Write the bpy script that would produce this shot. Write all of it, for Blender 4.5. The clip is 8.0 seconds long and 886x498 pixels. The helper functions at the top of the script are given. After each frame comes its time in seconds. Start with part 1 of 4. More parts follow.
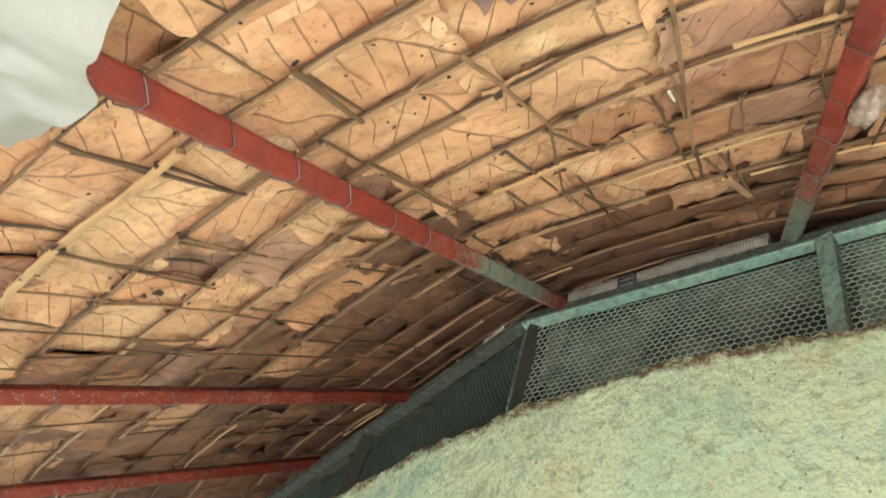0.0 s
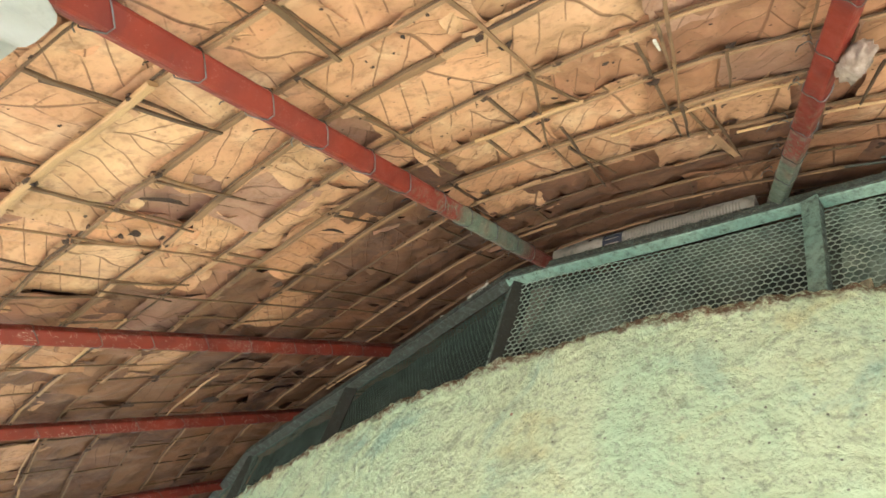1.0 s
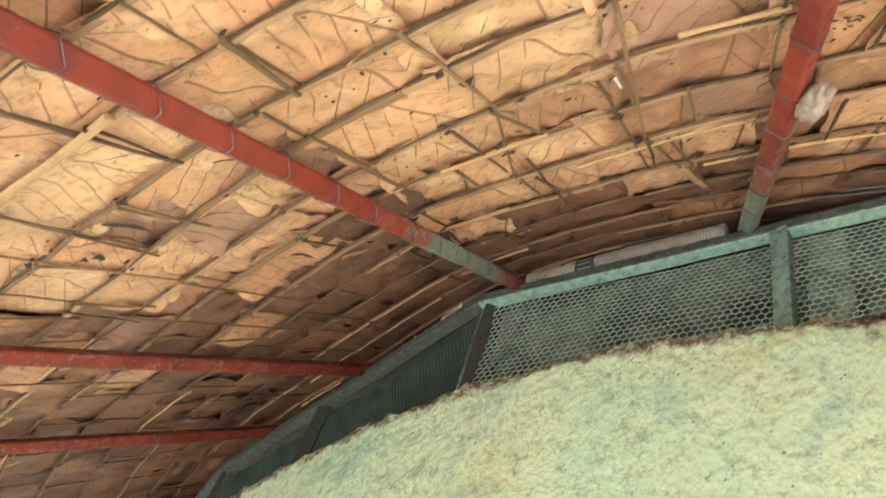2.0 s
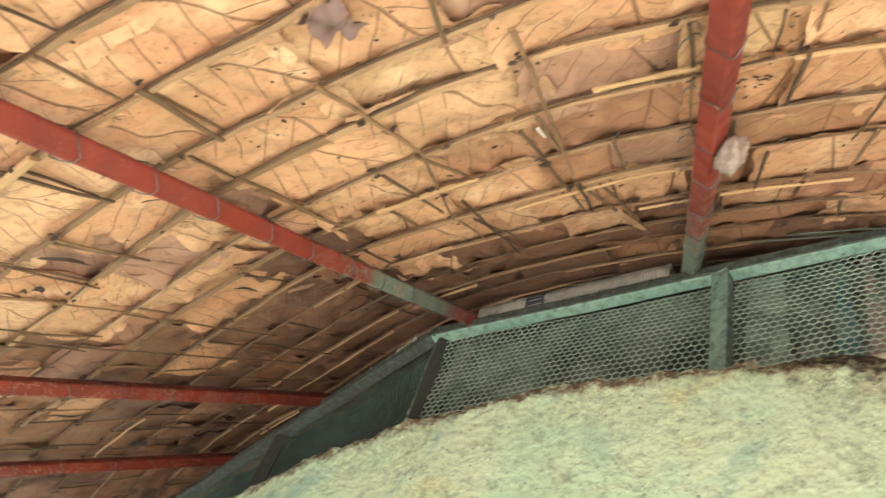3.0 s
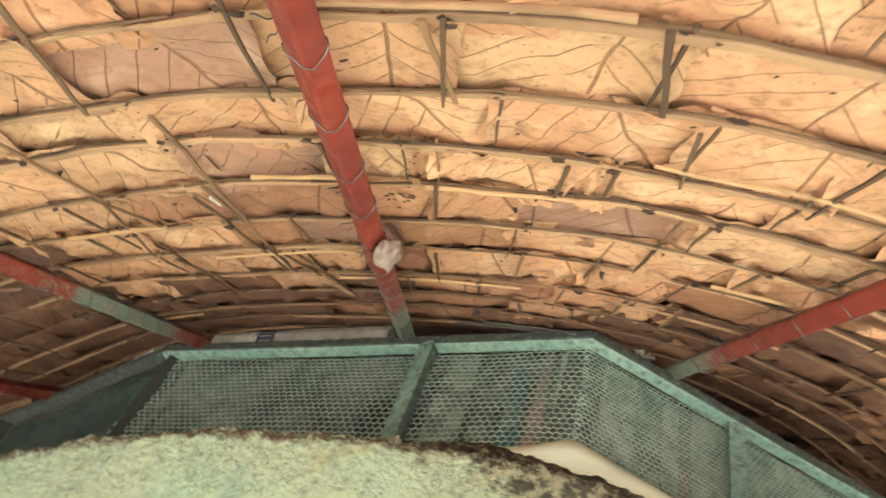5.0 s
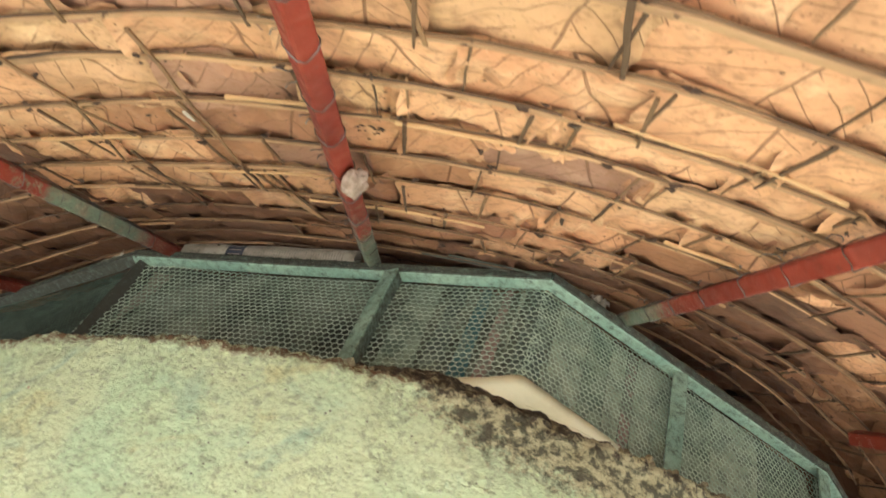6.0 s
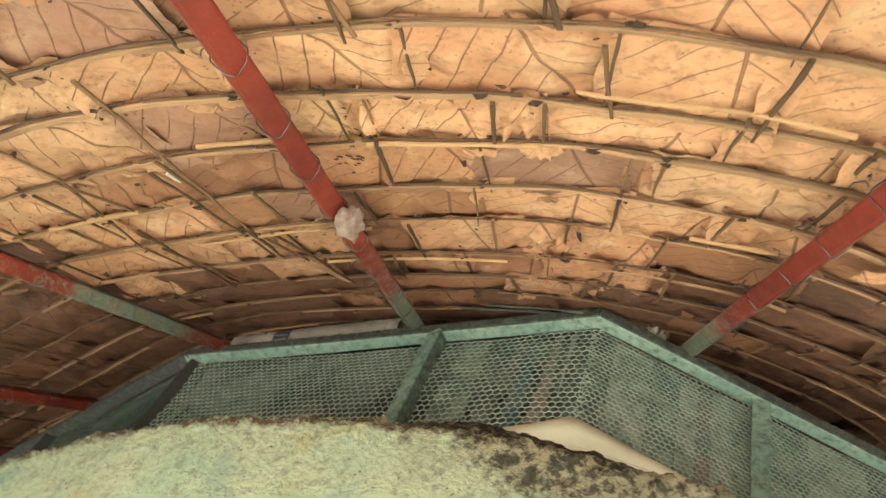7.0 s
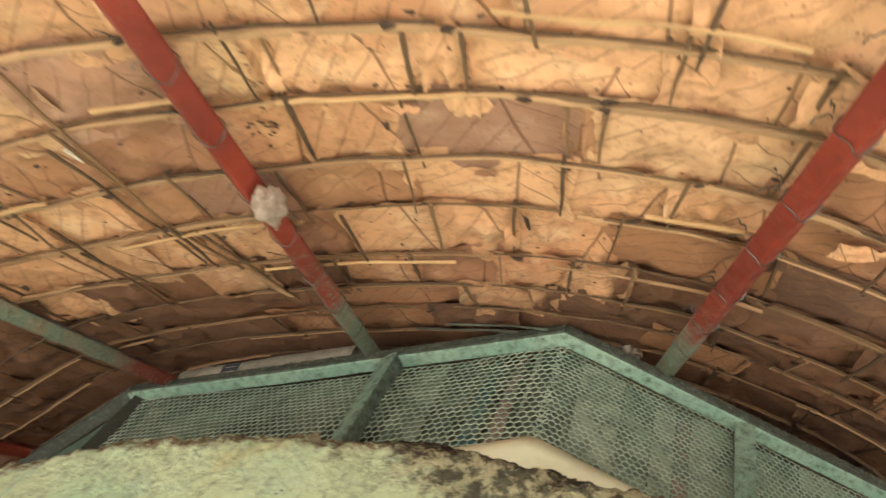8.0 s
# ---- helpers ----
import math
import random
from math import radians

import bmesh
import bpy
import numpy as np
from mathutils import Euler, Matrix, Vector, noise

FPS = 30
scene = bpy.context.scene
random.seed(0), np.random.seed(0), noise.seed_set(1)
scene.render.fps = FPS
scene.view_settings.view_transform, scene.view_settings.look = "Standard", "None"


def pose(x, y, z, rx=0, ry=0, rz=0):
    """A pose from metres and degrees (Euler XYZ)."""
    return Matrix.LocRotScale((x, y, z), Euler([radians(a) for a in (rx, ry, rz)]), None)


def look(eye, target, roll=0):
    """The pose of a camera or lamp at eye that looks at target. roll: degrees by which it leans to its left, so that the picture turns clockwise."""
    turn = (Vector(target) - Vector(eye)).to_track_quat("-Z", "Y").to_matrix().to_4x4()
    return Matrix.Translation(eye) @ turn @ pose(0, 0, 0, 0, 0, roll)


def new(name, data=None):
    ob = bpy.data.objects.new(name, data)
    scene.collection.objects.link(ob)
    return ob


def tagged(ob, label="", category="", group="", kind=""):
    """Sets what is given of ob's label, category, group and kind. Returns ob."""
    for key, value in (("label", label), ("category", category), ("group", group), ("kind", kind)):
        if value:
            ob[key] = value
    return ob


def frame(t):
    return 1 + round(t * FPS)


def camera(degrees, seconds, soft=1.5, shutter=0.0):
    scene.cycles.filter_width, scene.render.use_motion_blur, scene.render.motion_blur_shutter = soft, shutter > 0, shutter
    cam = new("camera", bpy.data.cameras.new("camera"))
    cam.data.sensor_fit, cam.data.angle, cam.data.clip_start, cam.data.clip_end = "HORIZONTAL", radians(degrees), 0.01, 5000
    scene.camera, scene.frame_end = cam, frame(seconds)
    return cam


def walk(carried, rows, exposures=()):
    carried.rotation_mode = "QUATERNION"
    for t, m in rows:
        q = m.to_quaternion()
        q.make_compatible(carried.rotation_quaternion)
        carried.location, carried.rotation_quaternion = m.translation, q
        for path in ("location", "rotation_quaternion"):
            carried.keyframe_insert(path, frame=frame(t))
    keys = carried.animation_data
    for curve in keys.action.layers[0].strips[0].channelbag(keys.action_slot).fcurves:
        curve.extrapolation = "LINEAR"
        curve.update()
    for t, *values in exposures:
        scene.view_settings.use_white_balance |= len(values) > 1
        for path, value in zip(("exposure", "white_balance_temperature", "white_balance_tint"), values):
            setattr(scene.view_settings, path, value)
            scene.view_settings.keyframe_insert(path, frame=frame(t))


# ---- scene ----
cam = camera(54.6, 8.0, shutter=0.7)
PATH = [
    (0, (0.007, 0.001, 1.479), (-0.376, 1.247, 2.996), 21.9),
    (0.5, (0.015, 0.016, 1.473), (-0.361, 1.296, 2.963), 22.3),
    (1, (0.035, 0.028, 1.477), (-0.324, 1.337, 2.946), 22.2),
    (1.5, (0.053, 0.015, 1.491), (-0.298, 1.332, 2.955), 22.5),
    (2.8, (0.128, -0.033, 1.524), (-0.187, 1.212, 3.057), 22.8),
    (3, (0.157, -0.045, 1.526), (-0.171, 1.204, 3.053), 23.8),
    (3.5, (0.252, -0.097, 1.571), (-0.034, 1.133, 3.122), 26.0),
    (4, (0.372, -0.172, 1.595), (0.187, 1.016, 3.193), 26.5),
    (4.5, (0.422, -0.211, 1.585), (0.315, 0.956, 3.206), 25.1),
    (4.7, (0.427, -0.22, 1.581), (0.346, 0.945, 3.205), 24.5),
    (5.8, (0.443, -0.309, 1.576), (0.51, 0.96, 3.121), 25.7),
    (6, (0.453, -0.29, 1.563), (0.528, 0.994, 3.095), 25.5),
    (6.5, (0.566, -0.259, 1.604), (0.518, 0.971, 3.18), 27.1),
    (7, (0.644, -0.196, 1.606), (0.399, 0.98, 3.205), 29.5),
    (7.5, (0.691, -0.15, 1.63), (0.4, 0.975, 3.259), 31.1),
    (8, (0.768, -0.028, 1.683), (0.455, 1.002, 3.369), 33.3),
]
walk(cam, [(t, look(eye, target, roll)) for t, eye, target, roll in PATH], [(0, 2.84, 6250, 10), (1.5, 3.00, 6350, 11), (3.5, 3.00, 6500, 12), (4.5, 2.97, 6450, 12), (6.5, 2.77, 6700, 12), (8, 2.72, 7000, 12)])

# ---------------------------------------------------------------- world, sun
world = bpy.data.worlds.new("world")
scene.world = world
world.use_nodes = True
wn = world.node_tree
sky = wn.nodes.new("ShaderNodeTexSky")
sky.sky_type = "NISHITA"
sky.sun_disc = False
SUN_UP, SUN_AZ = 58.0, 168.0
sky.sun_elevation, sky.sun_rotation = radians(SUN_UP), radians(SUN_AZ)
wn.nodes["Background"].inputs[1].default_value = 0.15
wn.links.new(sky.outputs[0], wn.nodes["Background"].inputs[0])
sun_dir = Vector((math.sin(radians(SUN_AZ)) * math.cos(radians(SUN_UP)), math.cos(radians(SUN_AZ)) * math.cos(radians(SUN_UP)), math.sin(radians(SUN_UP))))
sun = new("sun", bpy.data.lights.new("sun", "SUN"))
sun.data.energy, sun.data.angle, sun.data.color = 3.4, radians(0.6), (1.0, 0.97, 0.91)
sun.matrix_world = look(sun_dir * 30, (0, 0, 0))


# ---------------------------------------------------------------- materials
class Mat:
    """A small builder for node materials."""

    def __init__(self, name, rough=0.8, metal=0.0):
        self.m = bpy.data.materials.new(name)
        self.m.use_nodes = True
        self.t = self.m.node_tree
        self.b = self.t.nodes["Principled BSDF"]
        self.b.inputs["Roughness"].default_value = rough
        self.b.inputs["Metallic"].default_value = metal
        self.co = self.t.nodes.new("ShaderNodeTexCoord")

    def link(self, a, b):
        self.t.links.new(a, b)

    def node(self, kind, **props):
        n = self.t.nodes.new(kind)
        for k, v in props.items():
            setattr(n, k, v)
        return n

    def put(self, sock, v):
        if hasattr(v, "is_linked"):
            self.link(v, sock)
        else:
            sock.default_value = v

    def math(self, op, a, b=0.0, c=0.0):
        n = self.node("ShaderNodeMath", operation=op)
        for s, v in zip(n.inputs, (a, b, c)):
            self.put(s, v)
        return n.outputs[0]

    def noise(self, scale, detail=4.0, rough=0.55, vec=None, dist=0.0):
        n = self.node("ShaderNodeTexNoise")
        self.link(vec or self.co.outputs["Object"], n.inputs["Vector"])
        n.inputs["Scale"].default_value = scale
        n.inputs["Detail"].default_value = detail
        n.inputs["Roughness"].default_value = rough
        n.inputs["Distortion"].default_value = dist
        return n.outputs["Fac"]

    def voro(self, scale, vec=None, feature="F1"):
        n = self.node("ShaderNodeTexVoronoi", feature=feature)
        self.link(vec or self.co.outputs["Object"], n.inputs["Vector"])
        n.inputs["Scale"].default_value = scale
        return n.outputs["Distance"]

    def ramp(self, fac, lo, hi, a=0.0, b=1.0):
        n = self.node("ShaderNodeMapRange", interpolation_type="SMOOTHSTEP")
        self.put(n.inputs[0], fac)
        for i, v in enumerate((lo, hi, a, b)):
            self.put(n.inputs[i + 1], v)
        return n.outputs[0]

    def mix(self, fac, a, b, how="MIX"):
        n = self.node("ShaderNodeMix", data_type="RGBA", blend_type=how)
        self.put(n.inputs["Factor"], fac)
        for s, v in ((n.inputs[6], a), (n.inputs[7], b)):
            self.put(s, (*v, 1.0) if isinstance(v, tuple) else v)
        return n.outputs[2]

    def xyz(self, which="Object"):
        n = self.node("ShaderNodeSeparateXYZ")
        self.link(self.co.outputs[which], n.inputs[0])
        return n.outputs

    def rand(self):
        return self.node("ShaderNodeObjectInfo").outputs["Random"]

    def island(self):
        return self.node("ShaderNodeNewGeometry").outputs["Random Per Island"]

    def color(self, c, tone=1.0):
        if tone != 1.0:
            c = self.mix(1.0, c, (tone, tone, tone), "MULTIPLY")
        self.put(self.b.inputs["Base Color"], (*c, 1.0) if isinstance(c, tuple) else c)
        return self

    def rough(self, v):
        self.put(self.b.inputs["Roughness"], v)
        return self

    def bump(self, height, strength=0.4, dist=0.004):
        n = self.node("ShaderNodeBump")
        n.inputs["Strength"].default_value = strength
        n.inputs["Distance"].default_value = dist
        self.link(height, n.inputs["Height"])
        self.link(n.outputs[0], self.b.inputs["Normal"])
        return self


def leaf_material(name, base, alt, pale, joined=False):
    """Dry leaf: blotches, a midrib and side veins that turn with each leaf."""
    m = Mat(name, 0.75)
    r = m.island() if joined else m.rand()
    off = m.node("ShaderNodeVectorMath", operation="ADD")
    m.link(m.co.outputs["Object"], off.inputs[0])
    jump = m.node("ShaderNodeCombineXYZ")
    m.link(m.math("MULTIPLY", r, 37.0), jump.inputs[0])
    m.link(m.math("MULTIPLY", r, 91.0), jump.inputs[1])
    m.link(jump.outputs[0], off.inputs[1])
    v = off.outputs[0]
    blot = m.noise(7.0, 5, 0.6, v)
    fine = m.noise(60.0, 4, 0.65, v)
    c = m.mix(m.ramp(m.math("FRACT", m.math("MULTIPLY", r, 7.31)), 0.2, 0.9), base, alt)
    c = m.mix(m.ramp(m.math("FRACT", m.math("MULTIPLY", r, 3.77)), 0.0, 1.0, 0.0, 0.34), c, (0.24, 0.11, 0.05))
    c = m.mix(m.ramp(blot, 0.5, 0.72), c, pale)
    c = m.mix(m.ramp(m.noise(3.0, 3, 0.6, v), 0.48, 0.66, 0.0, 0.28), c, (0.50, 0.21, 0.09))
    c = m.mix(m.ramp(m.noise(15.0, 6, 0.7, v), 0.52, 0.70, 0.0, 0.42), c, (0.26, 0.13, 0.06))
    c = m.mix(m.ramp(fine, 0.46, 0.68, 0.0, 0.40), c, (0.30, 0.145, 0.065))
    # veins
    turn = m.node("ShaderNodeVectorRotate", rotation_type="Z_AXIS")
    m.link(m.co.outputs["Object"], turn.inputs["Vector"])
    m.link(m.math("MULTIPLY_ADD", m.math("FRACT", m.math("MULTIPLY", r, 13.7)), 0.9, -0.45), turn.inputs["Angle"])
    s = m.node("ShaderNodeSeparateXYZ")
    m.link(turn.outputs[0], s.inputs[0])
    wob = m.math("MULTIPLY", m.math("SUBTRACT", m.noise(7.0, 2, 0.5, v), 0.5), 0.012)
    x = m.math("ADD", s.outputs[1], wob)
    y = m.math("ABSOLUTE", m.math("ADD", m.math("SUBTRACT", s.outputs[0], 0.045), m.math("MULTIPLY", wob, 0.6)))
    mid = m.ramp(y, 0.0011, 0.0030, 1.0, 0.0)
    k = m.math("MULTIPLY_ADD", x, 21.0, m.math("MULTIPLY", y, -21.0))
    f = m.math("ABSOLUTE", m.math("SUBTRACT", m.math("FRACT", k), 0.5))
    side = m.math("MULTIPLY", m.ramp(f, 0.014, 0.044, 1.0, 0.0), m.ramp(m.noise(11.0, 2, 0.5, v), 0.38, 0.48))
    vein = m.math("MAXIMUM", mid, m.math("MULTIPLY", side, 0.9))
    c = m.mix(m.math("MULTIPLY", vein, 0.70), c, (0.17, 0.075, 0.03))
    tiny = m.math("MULTIPLY", m.ramp(m.voro(95.0, v), 0.12, 0.24, 0.55, 0.0), m.ramp(m.noise(9.0, 3, 0.6, v), 0.46, 0.56))
    c = m.mix(tiny, c, (0.13, 0.06, 0.028))
    spots = m.ramp(m.voro(34.0, v), 0.05, 0.09, 1.0, 0.0)
    c = m.mix(m.math("MULTIPLY", spots, m.ramp(m.noise(5.0, 2, 0.5, v), 0.55, 0.65)), c, (0.05, 0.022, 0.012))
    m.color(c, 0.73)
    crease = m.noise(13.0, 3, 0.5, v, 1.2)
    h = m.math("ADD", m.math("MULTIPLY_ADD", crease, 0.8, m.math("MULTIPLY", blot, 0.8)), m.math("MULTIPLY_ADD", vein, 0.25, m.math("MULTIPLY", fine, 0.2)))
    return m.bump(h, 0.65, 0.010).m


LEAF = leaf_material("dry_leaf", (0.83, 0.465, 0.245), (0.78, 0.395, 0.20), (0.88, 0.58, 0.335))
LEAF_BROWN = leaf_material("dry_leaf_brown", (0.50, 0.245, 0.122), (0.42, 0.20, 0.112), (0.62, 0.335, 0.18))
# darker leaf copies: the shade near the ring is put into their colour
LEAF_SHADED = leaf_material("dry_leaf_shaded", (0.19, 0.088, 0.046), (0.13, 0.066, 0.042), (0.28, 0.142, 0.076))
LEAF_JOINED = leaf_material("dry_leaf_joined", (0.64, 0.345, 0.175), (0.36, 0.18, 0.092), (0.70, 0.42, 0.225), True)
LEAF_JOINED_SHADED = leaf_material("dry_leaf_joined_shaded", (0.30, 0.145, 0.07), (0.15, 0.075, 0.045), (0.34, 0.18, 0.095), True)
LEAF_PALE = leaf_material("dry_leaf_pale", (0.84, 0.52, 0.27), (0.80, 0.48, 0.26), (0.90, 0.62, 0.36))
LEAF_PURPLE = leaf_material("dry_leaf_purple", (0.20, 0.13, 0.125), (0.16, 0.10, 0.10), (0.30, 0.20, 0.18))
LEAF_GREY = leaf_material("dry_leaf_grey", (0.47, 0.26, 0.17), (0.42, 0.23, 0.165), (0.62, 0.40, 0.265))


def wood_material(name, a, b, dark):
    m = Mat(name, 0.7)
    mp = m.node("ShaderNodeMapping")
    m.link(m.co.outputs["UV"], mp.inputs[0])
    mp.inputs["Scale"].default_value = (3.0, 60.0, 1.0)
    g = m.noise(4.0, 5, 0.6, mp.outputs[0])
    c = m.mix(m.ramp(m.rand(), 0.0, 1.0), a, b)
    c = m.mix(m.ramp(g, 0.45, 0.7, 0.0, 0.65), c, dark)
    c = m.mix(m.ramp(m.noise(11.0, 3), 0.55, 0.7, 0.0, 0.6), c, dark)
    m.color(c, 0.70)
    return m.bump(g, 0.5, 0.002).m


BATTEN = wood_material("split_bamboo", (0.68, 0.41, 0.205), (0.44, 0.26, 0.13), (0.22, 0.12, 0.056))
STICK = wood_material("dark_twig", (0.12, 0.066, 0.029), (0.22, 0.125, 0.054), (0.035, 0.018, 0.009))
TWIG = wood_material("brown_twig", (0.26, 0.15, 0.07), (0.36, 0.20, 0.09), (0.10, 0.055, 0.025))
FRESH = wood_material("cut_bamboo", (0.72, 0.46, 0.215), (0.62, 0.38, 0.17), (0.34, 0.19, 0.09))


def rafter_material(name, green_end=0.0, red_foot=-1.0, streak=0.22):
    """Red oxide paint, specked with lime, and the green of the ring brushed over the end."""
    m = Mat(name, 0.5)
    x = m.xyz("UV")[0]
    red = m.mix(m.ramp(m.noise(9.0, 4), 0.35, 0.7), (0.29, 0.041, 0.021), (0.19, 0.028, 0.018))
    red = m.mix(m.ramp(m.noise(70.0, 3), 0.6, 0.75, 0.0, 0.5), red, (0.16, 0.03, 0.02))
    speck = m.math("MAXIMUM", m.ramp(m.voro(270.0), 0.20, 0.30, 1.0, 0.0), m.math("MULTIPLY", m.ramp(m.noise(150.0, 4, 0.7), 0.58, 0.64), m.ramp(m.noise(14.0, 3), 0.5, 0.62, 0.0, 0.35)))
    few = m.ramp(x, 0.30, 0.65, 0.65, 0.08) if green_end and red_foot < 0 else m.ramp(x, 0.6, 0.95, 0.8, 0.12) if green_end else 1.0
    many = m.math("MULTIPLY", m.ramp(x, 0.55, 1.0, 0.9, 0.18), m.ramp(x, 0.30, 0.5, 0.3, 1.0) if not green_end else 1.0)
    speck = m.math("MULTIPLY", m.math("MULTIPLY", speck, few), m.math("LESS_THAN", m.noise(38.0, 2), m.math("MULTIPLY_ADD", many, 0.20, 0.40)))
    red = m.mix(speck, red, (0.68, 0.60, 0.48))
    green = m.mix(m.ramp(m.noise(25.0, 5), 0.4, 0.7), (0.20, 0.265, 0.185), (0.27, 0.22, 0.145))
    green = m.mix(m.ramp(m.noise(90.0, 6, 0.8), 0.5, 0.62, 0.0, 0.7), green, (0.10, 0.10, 0.065))
    green = m.mix(m.ramp(m.noise(140.0, 4, 0.7), 0.58, 0.66, 0.0, 0.8), green, (0.50, 0.50, 0.38))
    end = m.math("ADD", x, m.math("MULTIPLY_ADD", m.noise(22.0, 5, 0.7), 0.16, -0.08))
    cover = m.ramp(end, green_end - 0.04, green_end + 0.04, 1.0, 0.0)
    cover = m.math("MAXIMUM", cover, m.math("MULTIPLY", m.ramp(m.noise(75.0, 5, 0.75), 0.52, 0.58), m.ramp(end, green_end, green_end + streak, 1.0, 0.0)))
    cover = m.math("MULTIPLY", cover, m.ramp(end, red_foot - 0.05, red_foot + 0.05))
    m.color(m.mix(cover, red, green) if green_end else red, 0.72)
    m.rough(m.ramp(m.noise(30.0, 3), 0.3, 0.7, 0.38, 0.62))
    return m.bump(m.noise(120.0, 3), 0.25, 0.002).m


RAFTER_PAINT = {4: rafter_material("red_paint_mottled_end", 0.66, 0.25, 0.30), 5: rafter_material("red_paint_green_end", 0.36, streak=0.42), 6: rafter_material("red_paint_short_green_end", 0.29, streak=0.16)}
RAFTER_RED = rafter_material("red_oxide_paint")


def frame_material(name, dust, shade=1.0):
    """Sea-green oil paint over steel, with dust; shade scales it for shaded parts."""
    m = Mat(name, 0.55)
    c = m.mix(m.ramp(m.noise(8.0, 4), 0.35, 0.7), (0.235 * shade, 0.40 * shade, 0.31 * shade), (0.31 * shade, 0.47 * shade, 0.36 * shade))
    d = m.math("MULTIPLY", m.ramp(m.noise(48.0, 9, 0.82), 0.50 - dust, 0.80 - dust), 0.92)
    c = m.mix(d, c, (0.062, 0.060, 0.046))
    c = m.mix(m.ramp(m.voro(120.0), 0.06, 0.12, 0.6, 0.0), c, (0.48, 0.50, 0.38))
    m.color(c, 0.74)
    m.rough(m.ramp(d, 0.0, 1.0, 0.45, 0.9))
    return m.bump(m.noise(70.0, 5, 0.7), 0.5, 0.003).m


RAIL = frame_material("green_rail_paint", 0.075, 1.20)
# dustier rail paint, also darkened for the shade on the left
RAIL_SHADED = frame_material("green_rail_paint_shaded", 0.24, 0.42)
RAIL_DUSTY = frame_material("green_rail_paint_dusty", 0.25, 0.62)
POST = frame_material("green_post_paint", 0.10, 1.10)
# two darker copies of the post paint, for faces in shade
POST_SHADED = frame_material("green_post_paint_shaded", 0.16, 0.55)
POST_DEEP_SHADE = frame_material("green_post_paint_deep_shade", 0.27, 0.24)
net = Mat("green_netting_wire", 0.5, 0.2)
net.color(net.mix(net.ramp(net.noise(30.0, 4), 0.35, 0.7), (0.52, 0.66, 0.52), (0.29, 0.41, 0.31)), 0.85)
NET = net.m
# darker netting copy: the shade on the left is put into the wire colour
net = Mat("green_netting_wire_shaded", 0.6, 0.1)
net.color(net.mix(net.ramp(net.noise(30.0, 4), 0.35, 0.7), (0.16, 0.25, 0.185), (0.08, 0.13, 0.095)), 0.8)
NET_SHADED = net.m


def wire_material():
    m = Mat("binding_wire", 0.45, 0.85)
    m.color(m.mix(m.ramp(m.noise(40.0, 3), 0.4, 0.65), (0.17, 0.18, 0.18), (0.09, 0.075, 0.06)))
    return m.m


WIRE = wire_material()


def backing_material(name, dark, light):
    """Old paper behind the netting: grey print, paint that soaked through, blue and pink ink. The darkest stands for
    the unlit interior.
    """
    m = Mat(name, 0.85)
    uv = m.xyz("UV")
    big = m.noise(5.0, 4, 0.55)
    c = m.mix(m.ramp(big, 0.36, 0.66), dark, light)
    c = m.mix(m.ramp(m.noise(14.0, 4), 0.56, 0.68, 0.0, 0.8), c, (dark[0] * 0.5, dark[1] * 0.5, dark[2] * 0.5))
    line = m.math("MULTIPLY", m.ramp(m.math("SINE", m.math("MULTIPLY", uv[1], 900.0)), 0.0, 0.5), m.ramp(m.noise(40.0, 3), 0.45, 0.55))
    c = m.mix(m.math("MULTIPLY", line, 0.35), c, (dark[0] * 0.6, dark[1] * 0.6, dark[2] * 0.6))
    m.color(c, 0.62)
    return m.bump(m.noise(18.0, 4), 0.5, 0.01).m


# the first is near black to draw the dark interior, not paper
BACKINGS = [backing_material("dark_interior_backing", (0.004, 0.007, 0.006), (0.012, 0.018, 0.014)), backing_material("newsprint_half_green", (0.035, 0.054, 0.043), (0.30, 0.35, 0.27)), backing_material("newsprint_pale_green", (0.07, 0.10, 0.08), (0.34, 0.39, 0.31))]


def print_material(name, paper, ink, scale):
    m = Mat(name, 0.8)
    c = m.mix(m.ramp(m.noise(scale, 3), 0.45, 0.62), paper, ink)
    c = m.mix(m.ramp(m.noise(scale * 4, 4), 0.5, 0.7, 0.0, 0.6), c, (0.12, 0.13, 0.10))
    m.color(c, 0.80)
    return m.bump(m.noise(22.0, 3), 0.4, 0.006).m


PRINT_BLUE = print_material("blue_print", (0.050, 0.165, 0.18), (0.16, 0.25, 0.22), 16.0)
PRINT_PINK = print_material("pink_print", (0.36, 0.26, 0.22), (0.22, 0.26, 0.21), 18.0)
PRINT_DULL = print_material("dull_print", (0.25, 0.235, 0.185), (0.17, 0.17, 0.13), 26.0)
PRINT_PALE = print_material("pale_print", (0.40, 0.47, 0.36), (0.22, 0.29, 0.23), 13.0)
PRINT_GREEN = print_material("green_print", (0.29, 0.38, 0.29), (0.14, 0.205, 0.16), 17.0)
PRINT_DARK = print_material("dark_print", (0.085, 0.125, 0.105), (0.19, 0.245, 0.20), 15.0)
NEWS = print_material("newspaper", (0.50, 0.46, 0.375), (0.40, 0.36, 0.285), 7.0)
NAVY = print_material("navy_ink", (0.030, 0.035, 0.06), (0.045, 0.05, 0.075), 30.0)
GREY_INK = print_material("grey_ink", (0.37, 0.33, 0.27), (0.31, 0.275, 0.225), 40.0)
WHITE_INK = print_material("unprinted_paper", (0.42, 0.38, 0.32), (0.36, 0.32, 0.27), 30.0)
SCRAP = print_material("scrap_paper", (0.70, 0.66, 0.54), (0.60, 0.55, 0.43), 12.0)
card = Mat("cream_card", 0.8)
